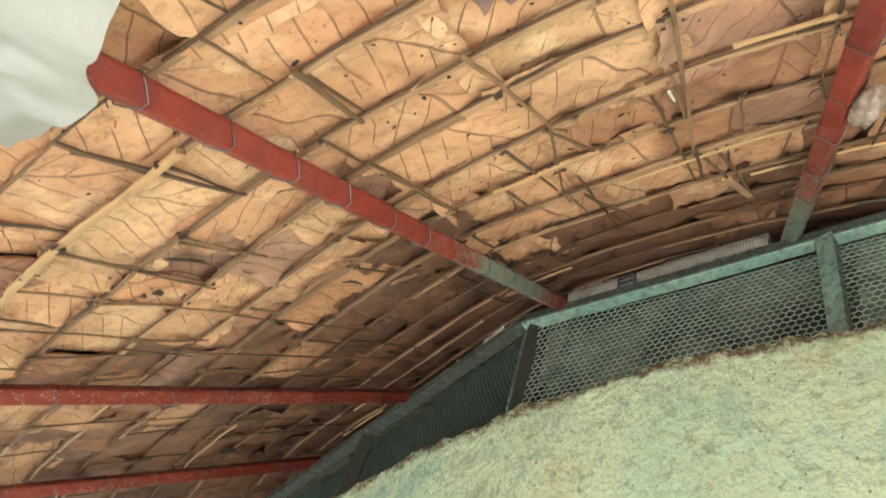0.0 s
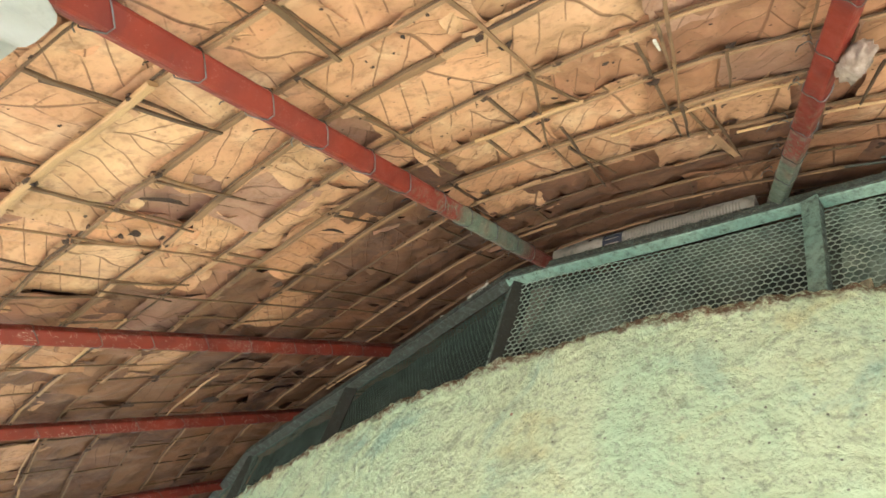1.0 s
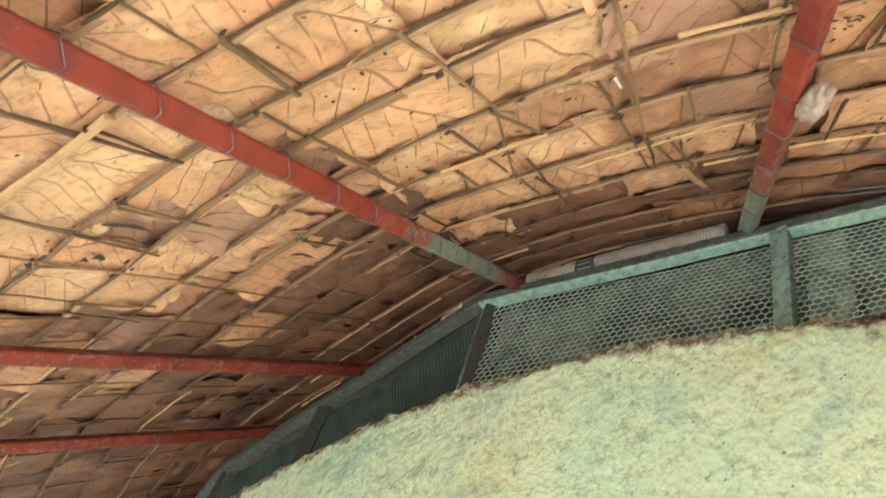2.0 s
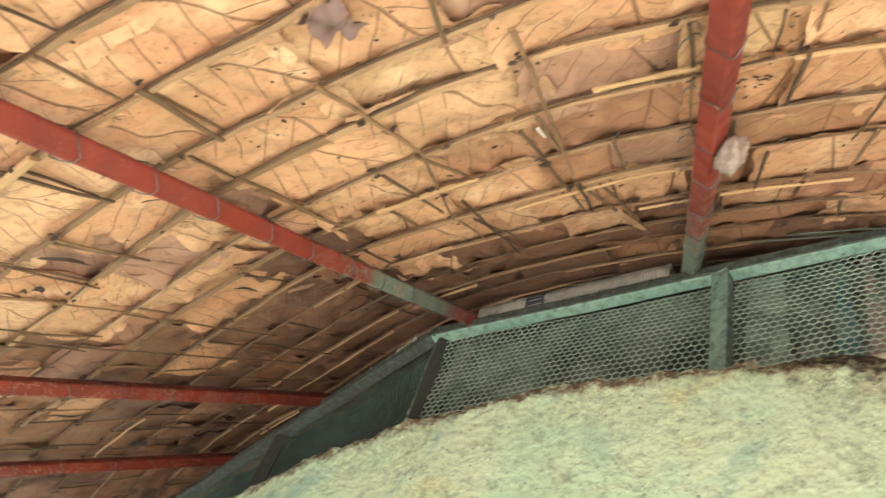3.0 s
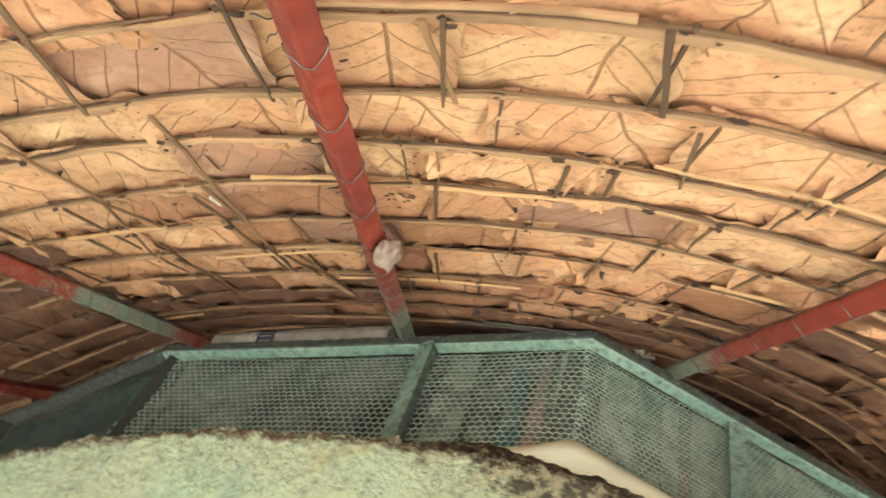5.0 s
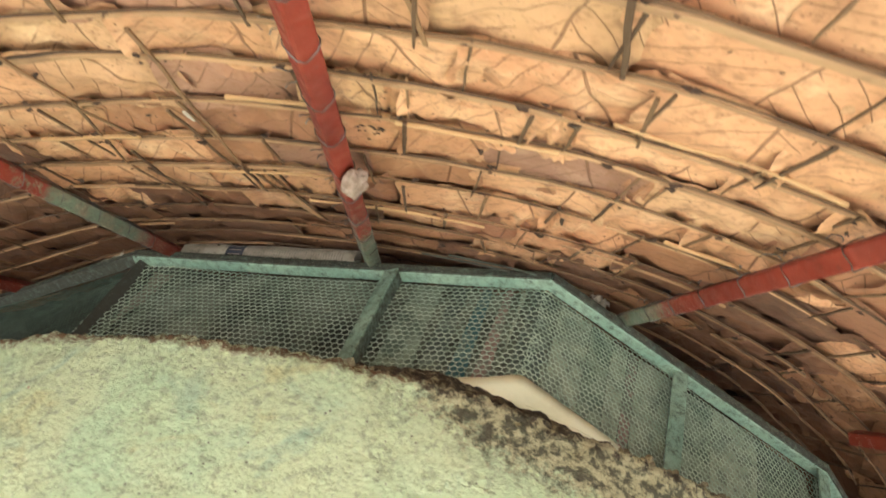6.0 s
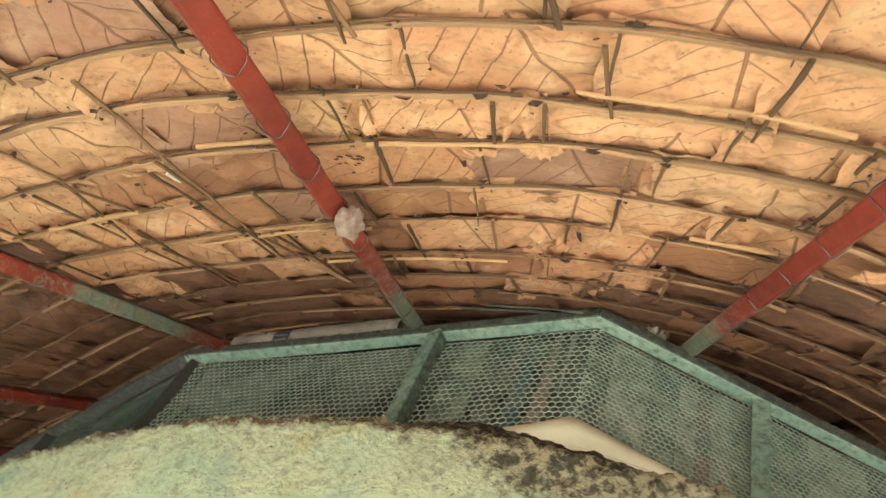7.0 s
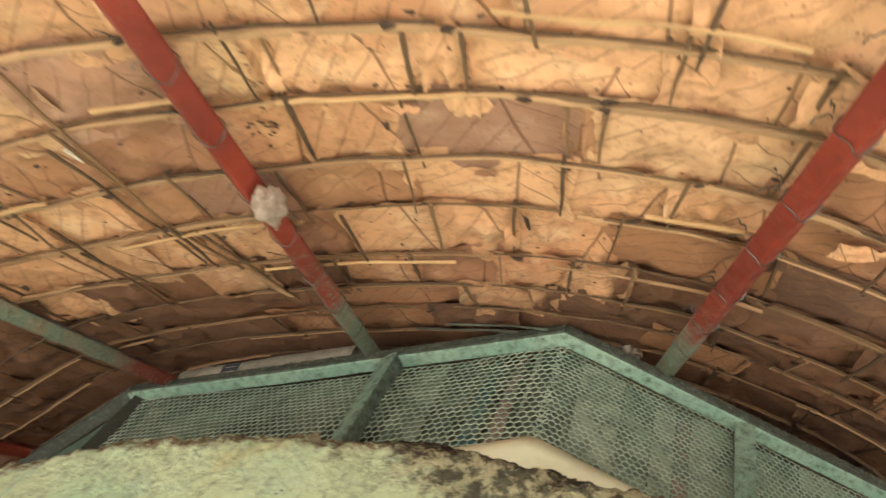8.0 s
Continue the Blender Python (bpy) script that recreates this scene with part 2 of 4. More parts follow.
card.color(card.mix(card.ramp(card.noise(6.0, 4), 0.4, 0.7), (0.82, 0.88, 0.66), (0.60, 0.64, 0.43)), 0.88)
CARD = card.bump(card.noise(30.0, 4), 0.3, 0.004).m


def wall_material():
    """Lime-washed mud plaster: pale yellow green, with green, teal and ochre stains, pits and a dirty rim."""
    m = Mat("lime_washed_plaster", 0.9)
    p = m.xyz()
    big, mid, fine = m.noise(2.6, 5, 0.6, dist=0.4), m.noise(9.0, 6, 0.65, dist=0.6), m.noise(38.0, 9, 0.78)
    c = m.mix(m.ramp(big, 0.38, 0.62), (0.585, 0.80, 0.52), (0.70, 0.83, 0.53))
    c = m.mix(m.ramp(m.noise(4.1, 5, 0.6, dist=0.8), 0.52, 0.70, 0.0, 0.75), c, (0.33, 0.56, 0.43))
    c = m.mix(m.ramp(m.noise(5.3, 4, 0.6, dist=0.5), 0.60, 0.74, 0.0, 0.6), c, (0.64, 0.60, 0.26))
    c = m.mix(m.ramp(mid, 0.52, 0.70, 0.0, 0.42), c, (0.36, 0.44, 0.27))
    c = m.mix(m.ramp(fine, 0.50, 0.63, 0.0, 0.62), c, (0.28, 0.36, 0.21))
    c = m.mix(m.ramp(m.noise(85.0, 6, 0.8), 0.56, 0.68, 0.0, 0.5), c, (0.82, 0.84, 0.60))
    c = m.mix(m.math("MULTIPLY", m.ramp(m.voro(42.0), 0.05, 0.13, 0.8, 0.0), m.ramp(m.noise(6.0, 3), 0.42, 0.52)), c, (0.07, 0.065, 0.04))
    c = m.mix(m.ramp(m.voro(9.0), 0.018, 0.034, 0.9, 0.0), c, (0.36, 0.15, 0.08))
    # earth that crumbled onto the rim
    rim = m.math("ADD", p[2], m.math("MULTIPLY_ADD", m.noise(16.0, 7, 0.75), 0.10, -0.05))
    c = m.mix(m.math("MULTIPLY", m.ramp(rim, 2.592, 2.612), m.ramp(m.noise(45.0, 6, 0.8), 0.38, 0.55)), c, m.mix(fine, (0.12, 0.065, 0.035), (0.24, 0.15, 0.075)))
    # a patch where the wash has fallen off
    dx = m.math("MULTIPLY", m.math("SUBTRACT", p[0], 1.0), 2.3)
    dz = m.math("MULTIPLY", m.math("SUBTRACT", p[2], 2.636), 6.5)
    d = m.math("SQRT", m.math("ADD", m.math("MULTIPLY", dx, dx), m.math("MULTIPLY", dz, dz)))
    d = m.math("ADD", d, m.math("MULTIPLY_ADD", m.noise(24.0, 6, 0.75), 1.5, -0.75))
    c = m.mix(m.ramp(d, 0.80, 1.15, 0.92, 0.0), c, m.mix(m.ramp(m.noise(46.0, 7, 0.72, dist=0.15), 0.44, 0.58), (0.05, 0.038, 0.022), (0.50, 0.48, 0.29)))
    m.color(c)
    h = m.math("ADD", m.math("MULTIPLY", mid, 0.35), m.math("MULTIPLY_ADD", fine, 0.9, m.math("MULTIPLY_ADD", m.noise(150.0, 5, 0.75), 0.80, m.math("MULTIPLY", m.voro(70.0), 0.35))))
    return m.bump(h, 1.0, 0.018).m


WALL = wall_material()


def ridge_material():
    """Fallen mud: dark crevices between pale lime-flecked lumps."""
    m = Mat("fallen_mud", 0.95)
    lump = m.noise(46.0, 7, 0.72, dist=0.15)
    c = m.mix(m.ramp(lump, 0.44, 0.56), (0.045, 0.034, 0.02), (0.20, 0.165, 0.095))
    c = m.mix(m.math("MULTIPLY", m.ramp(lump, 0.53, 0.62), m.ramp(m.noise(11.0, 4), 0.40, 0.56)), c, (0.58, 0.58, 0.36))
    c = m.mix(m.ramp(m.noise(120.0, 4, 0.7), 0.55, 0.7, 0.0, 0.5), c, (0.08, 0.06, 0.035))
    m.color(c, 0.8)
    return m.bump(m.math("MULTIPLY_ADD", lump, 1.0, m.math("MULTIPLY", m.noise(110.0, 5, 0.7), 0.4)), 1.0, 0.03).m


def earth_material(name, a, b, scale, tone=0.75):
    m = Mat(name, 0.95)
    c = m.mix(m.ramp(m.noise(scale, 6, 0.6), 0.35, 0.65), a, b)
    c = m.mix(m.ramp(m.noise(scale * 14, 5, 0.7), 0.5, 0.75, 0.0, 0.5), c, (a[0] * 0.5, a[1] * 0.5, a[2] * 0.5))
    m.color(c, tone)
    return m.bump(m.noise(scale * 10, 6, 0.7), 0.6, 0.02).m


GROUND = earth_material("dry_earth", (0.44, 0.405, 0.34), (0.52, 0.475, 0.40), 0.8, 1.0)
THATCH = earth_material("thatch_back", (0.075, 0.043, 0.023), (0.12, 0.07, 0.036), 6.0)
SOIL = earth_material("crumbled_soil", (0.14, 0.112, 0.066), (0.44, 0.40, 0.235), 26.0)
SOIL_DARK = earth_material("dark_leaf_crumb", (0.05, 0.028, 0.016), (0.10, 0.055, 0.03), 40.0)
DUST = earth_material("grey_dust", (0.065, 0.068, 0.05), (0.22, 0.24, 0.175), 40.0)
RIDGE = ridge_material()
NEST = earth_material("pale_mud", (0.40, 0.30, 0.23), (0.62, 0.49, 0.39), 60.0)


def plastic_material():
    m = Mat("white_plastic", 0.35)
    m.color(m.mix(m.ramp(m.noise(6.0, 4), 0.35, 0.7), (0.78, 0.80, 0.74), (0.66, 0.69, 0.62)), 0.72)
    out = m.t.nodes["Material Output"]
    tr = m.node("ShaderNodeBsdfTranslucent")
    tr.inputs[0].default_value = (0.60, 0.62, 0.55, 1.0)
    mx = m.node("ShaderNodeMixShader")
    mx.inputs[0].default_value = 0.5
    m.link(m.b.outputs[0], mx.inputs[1])
    m.link(tr.outputs[0], mx.inputs[2])
    m.link(mx.outputs[0], out.inputs[0])
    m.bump(m.noise(14.0, 4, 0.6, dist=1.0), 0.5, 0.01)
    return m.m


PLASTIC = plastic_material()


# ---------------------------------------------------------------- mesh helpers
def mesh_of(name, verts, faces, material, uvs=None, smooth=False):
    me = bpy.data.meshes.new(name)
    me.from_pydata([tuple(v) for v in verts], [], faces)
    me.materials.append(material)
    if uvs is not None:
        layer = me.uv_layers.new(name="UVMap")
        idx = np.empty(len(me.loops), dtype=np.int32)
        me.loops.foreach_get("vertex_index", idx)
        layer.data.foreach_set("uv", np.asarray(uvs, dtype=np.float32)[idx].ravel())
    if smooth:
        me.polygons.foreach_set("use_smooth", [True] * len(me.polygons))
    me.update()
    return me


def part(name, me, parent=None, label=""):
    ob = new(name, me)
    ob.parent = parent
    return tagged(ob, label) if label else ob


def thing(name, label, category, group="", kind="", at=(0, 0, 0)):
    ob = new(name)
    ob.location = at
    ob.empty_display_size = 0.05
    return tagged(ob, label, category, group, kind)


def ortho(d, up):
    d = Vector(d).normalized()
    side = d.cross(Vector(up)).normalized()
    return d, side, side.cross(d).normalized()


def sweep(pts, ups, profile, roll=0.0, closed=False, taper=None):
    """Verts, faces and uvs (metres along, share round) of a profile swept along points."""
    n, k = len(pts), len(profile)
    verts, uvs, faces = [], [], []
    run = 0.0
    cr, sr = math.cos(roll), math.sin(roll)
    for i, p in enumerate(pts):
        a, b = pts[max(i - 1, 0)], pts[min(i + 1, n - 1)]
        if closed:
            a, b = pts[i - 1], pts[(i + 1) % n]
        _, side, up = ortho(Vector(b) - Vector(a), ups[i] if isinstance(ups, list) else ups)
        if i:
            run += (Vector(p) - Vector(pts[i - 1])).length
        f = taper[i] if taper else 1.0
        for j, (x, y) in enumerate(profile):
            x, y = (x * cr - y * sr) * f, (x * sr + y * cr) * f
            verts.append(Vector(p) + side * x + up * y)
            uvs.append((run, j / k))
    for i in range(n if closed else n - 1):
        for j in range(k):
            q, r = i * k, ((i + 1) % n) * k
            faces.append((q + j, q + (j + 1) % k, r + (j + 1) % k, r + j))
    if not closed:
        faces.append(tuple(range(k - 1, -1, -1)))
        faces.append(tuple(range((n - 1) * k, n * k)))
    return verts, faces, uvs


def join(pieces):
    verts, faces, uvs = [], [], []
    for v, f, u in pieces:
        o = len(verts)
        verts += v
        uvs += u
        faces += [tuple(i + o for i in q) for q in f]
    return verts, faces, uvs


def ring_profile(r, k=6):
    return [(r * math.cos(2 * math.pi * j / k), r * math.sin(2 * math.pi * j / k)) for j in range(k)]


def box_profile(w, h, c):
    """A box section with its corners cut by c."""
    x, y = w / 2, h / 2
    return [(-x + c, -y), (x - c, -y), (x - c * 0.3, -y + c * 0.3), (x, -y + c), (x, y - c), (x - c * 0.3, y - c * 0.3), (x - c, y), (-x + c, y), (-x + c * 0.3, y - c * 0.3), (-x, y - c), (-x, -y + c), (-x + c * 0.3, -y + c * 0.3)]


def wobble(p, scale, amp):
    v = noise.noise_vector(Vector(p) * scale)
    return Vector(p) + v * amp


# ---------------------------------------------------------------- plan of the round hut
HUB = Vector((1.2525, 2.886))
R_WALL, WALL_TOP, THICK = 2.09, 2.636, 0.24
RAIL_Z = 3.102
def wall_radius(a):
    """Radius of the wall at a bearing in degrees: it swells a little towards the west."""
    return R_WALL + 0.0002 * max(0.0, min(-44.0 - a, 30.0)) ** 2 if a < 0 else R_WALL


# foot of each rafter on the ring, its bearing and its fall
RAFTERS = [(-1.43, 3.52, 62, 0.87), (-1.158, 2.94, 54.9, 0.87), (-0.847, 2.414, 46, 0.86), (-0.49, 1.985, 37.1, 0.88), (-0.08, 1.528, 19.2, 0.871),
           (0.404, 1.221, 9.4, 0.781), (0.996, 1.003, 0.8, 0.78), (1.63, 0.98, -8, 0.79), (2.20, 1.25, -20, 0.80)]
FOOT_Z = 3.144
EAVE = 1.80


def eave(u):
    """The eave, made longer out of view along the far side to block light."""
    return EAVE + 0.42 * max(0.0, min(2.0, 4.0 - u))


def rafter_at(u):
    if u < 0.5:
        a, b = rafter_at(0.5), rafter_at(1.0)
        return [p + (p - q) * (0.5 - u) * 2 for p, q in zip(a, b)]
    i = min(max(int(math.floor(u)), 1), len(RAFTERS) - 3)
    t = u - i
    out = []
    for a, b, c, d in zip(*RAFTERS[i - 1:i + 3]):
        out.append(0.5 * (2 * b + (c - a) * t + (2 * a - 5 * b + 4 * c - d) * t * t + (3 * b - a - 3 * c + d) * t ** 3))
    return out


def roof_flat(u, s):
    x, y, az, m = rafter_at(u)
    c, az = 1 / math.hypot(1, m), radians(az)
    return Vector((x - math.sin(az) * c * s, y - math.cos(az) * c * s, FOOT_Z - m * c * s))


def roof_frame(u, s):
    """Place on the rafters' underside, with the level, uphill and upward directions there."""
    p = roof_flat(u, s)
    du = roof_flat(u + 0.02, s) - roof_flat(u - 0.02, s)
    ds = roof_flat(u, s - 0.02) - roof_flat(u, s + 0.02)
    n = du.cross(ds).normalized()
    level = Vector((0, 0, 1)).cross(n).normalized() * -1
    if level.x < 0:
        level = -level
    hill = n.cross(level).normalized()
    return p, level, hill, n


def roof_at(u, s, h=0.0):
    p, _, _, n = roof_frame(u, s)
    return p + n * h


def at_drop(u, drop):
    """Distance along the rafter for a drop below the foot."""
    m = rafter_at(u)[3]
    return drop * math.hypot(1, m) / m


# ---------------------------------------------------------------- ground and wall
def build_ground():
    n, half = 48, 400.0
    verts, faces = [], []
    for j in range(n + 1):
        for i in range(n + 1):
            a, b = (2 * i / n - 1), (2 * j / n - 1)
            x, y = half * a ** 3 + 0.4 * a, half * b ** 3 + 0.4 * b
            verts.append((x, y, 0.03 * noise.noise(Vector((x * 0.6, y * 0.6, 0)))))
    for j in range(n):
        for i in range(n):
            q = j * (n + 1) + i
            faces.append((q, q + 1, q + n + 2, q + n + 1))
    g = new("ground", mesh_of("ground", verts, faces, GROUND, smooth=True))
    tagged(g, "dry sunlit bare earth around the round hut", "ground", kind="structure")


build_ground()


def build_wall():
    """Thick round mud wall, with a soft crumbling top edge."""
    angles = list(np.arange(-88, 32, 0.18)) + list(np.arange(32, 272, 4.0))
    prof = [(0.0, z) for z in (-0.05, 0.4, 0.8, 1.2, 1.5, 1.8, 2.0, 2.1)]
    prof += [(0.0, z) for z in np.arange(2.16, 2.605, 0.0065)]
    for k in range(1, 11):
        a = k / 10 * math.pi / 2
        prof.append((0.030 * (1 - math.cos(a)), 2.606 + 0.030 * math.sin(a)))
    prof += [(0.10, WALL_TOP + 0.004), (0.16, WALL_TOP + 0.002), (THICK, WALL_TOP), (THICK, 2.0), (THICK, -0.05)]
    verts, faces = [], []
    for a in angles:
        fine = a < 32
        for d, z in prof:
            r = wall_radius(a if a < 200 else a - 360) - d
            p = Vector((HUB.x + math.sin(radians(a)) * r, HUB.y - math.cos(radians(a)) * r, z))
            if fine and z > 1.9:
                out = Vector((math.sin(radians(a)), -math.cos(radians(a)), 0))
                lump = 0.008 * noise.noise(p * 3.0) + 0.003 * noise.noise(p * 13.0) + 0.0022 * noise.noise(p * 36.0) + 0.0024 * noise.noise(p * 78.0)
                rim = min(max((z - 2.55) / 0.07, 0), 1)
                lump += rim * (0.008 * noise.noise(p * 27.0) + 0.009 * noise.noise(p * 66.0))
                p += out * lump + Vector((0, 0, rim * (0.012 * noise.noise(p * 5.0 + Vector((5, 0, 0))) + 0.008 * noise.noise(p * 31.0) + 0.007 * noise.noise(p * 70.0))))
            verts.append(p)
    n, k = len(angles), len(prof)
    for i in range(n):
        for j in range(k - 1):
            q, r = i * k, ((i + 1) % n) * k
            faces.append((q + j, r + j, r + j + 1, q + j + 1))
    w = new("wall_round", mesh_of("wall_round", verts, faces, WALL, smooth=True))
    tagged(w, "thick round mud wall with stained pale green limewash and crumbling rim", "wall", kind="structure")


build_wall()

# ---------------------------------------------------------------- ring frame with netting
CORNERS = [(-1.60, 3.66), (-1.04, 2.65), (-0.165, 1.565), (0.79, 0.968), (1.60, 1.090), (2.42, 1.58)]


def edge_dirs(a, b):
    a, b = Vector(a), Vector(b)
    d = (b - a).normalized()
    return d, Vector((d.y, -d.x))


def bar_mesh(name, a, b, profile, up, material, roll=0.0, steps=12, amp=0.0015):
    a, b = Vector(a), Vector(b)
    pts = [wobble(a.lerp(b, i / steps), 6.0, amp) for i in range(steps + 1)]
    v, f, u = sweep(pts, up, profile, roll)
    return mesh_of(name, v, f, material, u)


def hex_net(a, b, z0, z1, cell=0.0178, r=0.00075):
    """Hexagonal wire netting in the upright plane over a-b: every wire a thin square bar."""
    a, b = Vector(a), Vector(b)
    d, out = edge_dirs(a, b)
    length = (b - a).length
    dx, dy = cell, cell * 0.866
    pieces = []

    def at(x, y):
        w = 0.012 * noise.noise(Vector((x * 4 + a.x * 3, y * 5, 1.0)))
        jx = 0.0016 * noise.noise(Vector((x * 40, y * 40, 3.0 + a.x)))
        p = a + d * (x + jx) + out * (w + 0.009)
        return Vector((p.x, p.y, z0 + y + jx * 0.7))

    def strut(p, q):
        _, side, up = ortho(q - p, (out.x, out.y, 0.0))
        o = len(strut.v)
        for e in (p, q):
            for sx, sy in ((-1, -1), (1, -1), (1, 1), (-1, 1)):
                strut.v.append(e + side * (r * sx) + up * (r * sy))
        for j in range(4):
            strut.f.append((o + j, o + (j + 1) % 4, o + 4 + (j + 1) % 4, o + 4 + j))

    strut.v, strut.f = [], []
    rows, cols = int((z1 - z0) / dy), int(length / dx)
    h = dy / 3
    for row in range(rows):
        for col in range(cols):
            x = (col + (0.5 if row % 2 else 0.0)) * dx
            y = row * dy
            if x + dx > length:
                continue
            p0, p1 = at(x, y), at(x, y + 2 * h)
            strut(p0, p1)
            strut(p1, at(x - dx / 2 if x > dx / 2 else 0.0, y + 3 * h))
            strut(p1, at(x + dx / 2, y + 3 * h))
    return strut.v, strut.f


def sheet_mesh(name, corners, material, nu, nv, amp, scale, uv=None, thick=0.0):
    """A crumpled sheet over four corners (two below, two above)."""
    c0, c1, c2, c3 = [Vector(c) for c in corners]
    n = (c1 - c0).cross(c3 - c0).normalized()
    verts, faces, uvs = [], [], []
    for j in range(nv + 1):
        for i in range(nu + 1):
            p = c0.lerp(c1, i / nu).lerp(c3.lerp(c2, i / nu), j / nv)
            p = p + n * amp * (noise.noise(p * scale) + 0.5 * noise.noise(p * scale * 2.7))
            verts.append(p)
            uvs.append((i / nu, j / nv))
    for j in range(nv):
        for i in range(nu):
            q = j * (nu + 1) + i
            faces.append((q, q + 1, q + nu + 2, q + nu + 1))
    return mesh_of(name, verts, faces, material, uvs, smooth=True)


def build_ring():
    ring = thing("ventilation_frame", "sea-green steel ring frame with hexagonal netting on the mud wall", "frame", at=(HUB.x, HUB.y, WALL_TOP))
    bpy.context.view_layer.update()
    base = ring.matrix_world.inverted()

    def add(name, me, label="", parent=None):
        ob = part(name, me, parent or ring, label)
        ob.matrix_parent_inverse = base if parent is None else Matrix()
        return ob

    for i in range(len(CORNERS) - 1):
        a, b = Vector(CORNERS[i]), Vector(CORNERS[i + 1])
        d, out = edge_dirs(a, b)
        o2 = out * 0.019
        e = 0.012
        a3 = Vector((*(a + o2 - d * e), RAIL_Z + 0.013))
        b3 = Vector((*(b + o2 + d * e), RAIL_Z + 0.013))
        # left rails get the darker paint copy to show the shade there
        add("rail", bar_mesh("rail", a3, b3, box_profile(0.032, 0.024, 0.004), (0, 0, 1), RAIL_SHADED if i < 2 else RAIL))
        # dust lies on the rail's outer face; left lips use the shaded paint
        d3, e3 = a3 + Vector((*out, 0)) * 0.0185 + Vector((0, 0, 0.001)), b3 + Vector((*out, 0)) * 0.0185 + Vector((0, 0, 0.001))
        add("rail_lip", bar_mesh("rail_lip", d3, e3, box_profile(0.005, 0.024, 0.001), (0, 0, 1), RAIL_DUSTY if i > 1 else RAIL_SHADED), "dust-darkened outer lip")
        v, f = hex_net(a - d * 0.010, b + d * 0.024, WALL_TOP - 0.02, RAIL_Z + 0.006, cell=0.0168 if i == 2 else 0.0136, r=0.0005 if i < 2 else 0.00095 if i == 2 else 0.0008)
        add("netting", mesh_of("netting", v, f, NET_SHADED if i < 2 else NET), "green painted hexagonal wire netting")
        inn = out * -0.045
        z0, z1 = WALL_TOP - 0.02, RAIL_Z + 0.05
        a, b = a - d * 0.03, b + d * 0.03
        cs = [(*(a + inn), z0), (*(b + inn), z0), (*(b + inn), z1), (*(a + inn), z1)]
        # the left sheets paint the darkness behind the open netting
        add("netting_backing", sheet_mesh("netting_backing", cs, BACKINGS[0 if i < 2 else 1 if i == 2 else 2], 50, 22, 0.022, 5.0), "stained old newsprint; near-black left sheets stand for the dark interior")
    # printed pages pasted between the corner and the next posts
    a, b = Vector(CORNERS[2]), Vector(CORNERS[3])
    d, out = edge_dirs(a, b)
    for name, x0, x1, mat in (("dull_page", 0.77, 0.875, PRINT_GREEN), ("dark_page", 0.877, 0.942, PRINT_DARK), ("blue_page", 0.945, 1.000, PRINT_BLUE), ("pink_page", 1.003, 1.052, PRINT_PINK), ("pale_page", 1.055, 1.07, PRINT_PALE), ("dark_page", 1.073, 1.115, PRINT_DARK)):
        o = out * -0.018
        p, q = a + d * x0 + o, a + d * x1 + o
        cs = [(*p, WALL_TOP), (*q, WALL_TOP), (*(q - d * 0.01), RAIL_Z + 0.02), (*(p + d * 0.02), RAIL_Z + 0.02)]
        add(name, sheet_mesh(name, cs, mat, 8, 20, 0.005, 9.0), "faded colour-printed page behind the netting")
    p, q = a + d * 0.040 - out * 0.016, a + d * 0.105 - out * 0.018
    cs = [(*p, RAIL_Z - 0.21), (*(q - d * 0.02), RAIL_Z - 0.13), (*q, RAIL_Z), (*p, RAIL_Z)]
    add("torn_page", sheet_mesh("torn_page", cs, PRINT_DULL, 8, 14, 0.008, 12.0), "torn grey newspaper page beside the corner post")
    a, b = Vector(CORNERS[3]), Vector(CORNERS[4])
    d, out = edge_dirs(a, b)
    for name, x0, x1, mat in (("dark_page", -0.010, 0.058, PRINT_DARK), ("pale_page", 0.061, 0.150, PRINT_PALE), ("dull_page", 0.153, 0.215, PRINT_GREEN), ("pale_page", 0.218, 0.262, PRINT_PALE), ("pink_page", 0.265, 0.292, PRINT_PINK), ("pale_page", 0.295, 0.40, PRINT_PALE), ("dull_page", 0.403, 0.52, PRINT_GREEN), ("pale_page", 0.523, 0.66, PRINT_PALE), ("dark_page", 0.663, 0.80, PRINT_DARK)):
        p, q = a + d * x0 - out * 0.020, a + d * x1 - out * 0.020
        cs = [(*p, WALL_TOP), (*q, WALL_TOP), (*(q - d * 0.008), RAIL_Z + 0.02), (*(p - d * 0.008), RAIL_Z + 0.02)]
        add(name, sheet_mesh(name, cs, mat, 10, 20, 0.006, 8.0), "printed page soaked with green paint behind the netting")
    # posts of angle steel
    left = [(-0.030, -0.026), (0.0, 0.0), (0.0035, -0.0035), (-0.0265, -0.0295)]
    right = [(0.0, 0.0), (0.032, -0.027), (0.0285, -0.0305), (0.0, -0.005)]
    flat_left = [(-0.036, -0.010), (0.0, 0.0), (0.0015, -0.0045), (-0.0345, -0.0145)]
    deep_right = [(0.0, 0.0), (0.0035, -0.040), (-0.001, -0.040), (-0.0035, -0.005)]
    for x, y, i in ((-1.03, 2.66, 1), (-0.632, 2.15, 1), (-0.150, 1.573, 2), (0.478, 1.157, 2), (1.175, 1.030, 3), (1.60, 1.099, 4)):
        d, out = edge_dirs(CORNERS[i], CORNERS[i + 1])
        p = Vector((x, y)) + out * 0.042
        pts = [Vector((p.x, p.y, z)) for z in np.linspace(WALL_TOP - 0.03, RAIL_Z + 0.002, 9)]
        pts = [wobble(q, 5.0, 0.002) for q in pts]
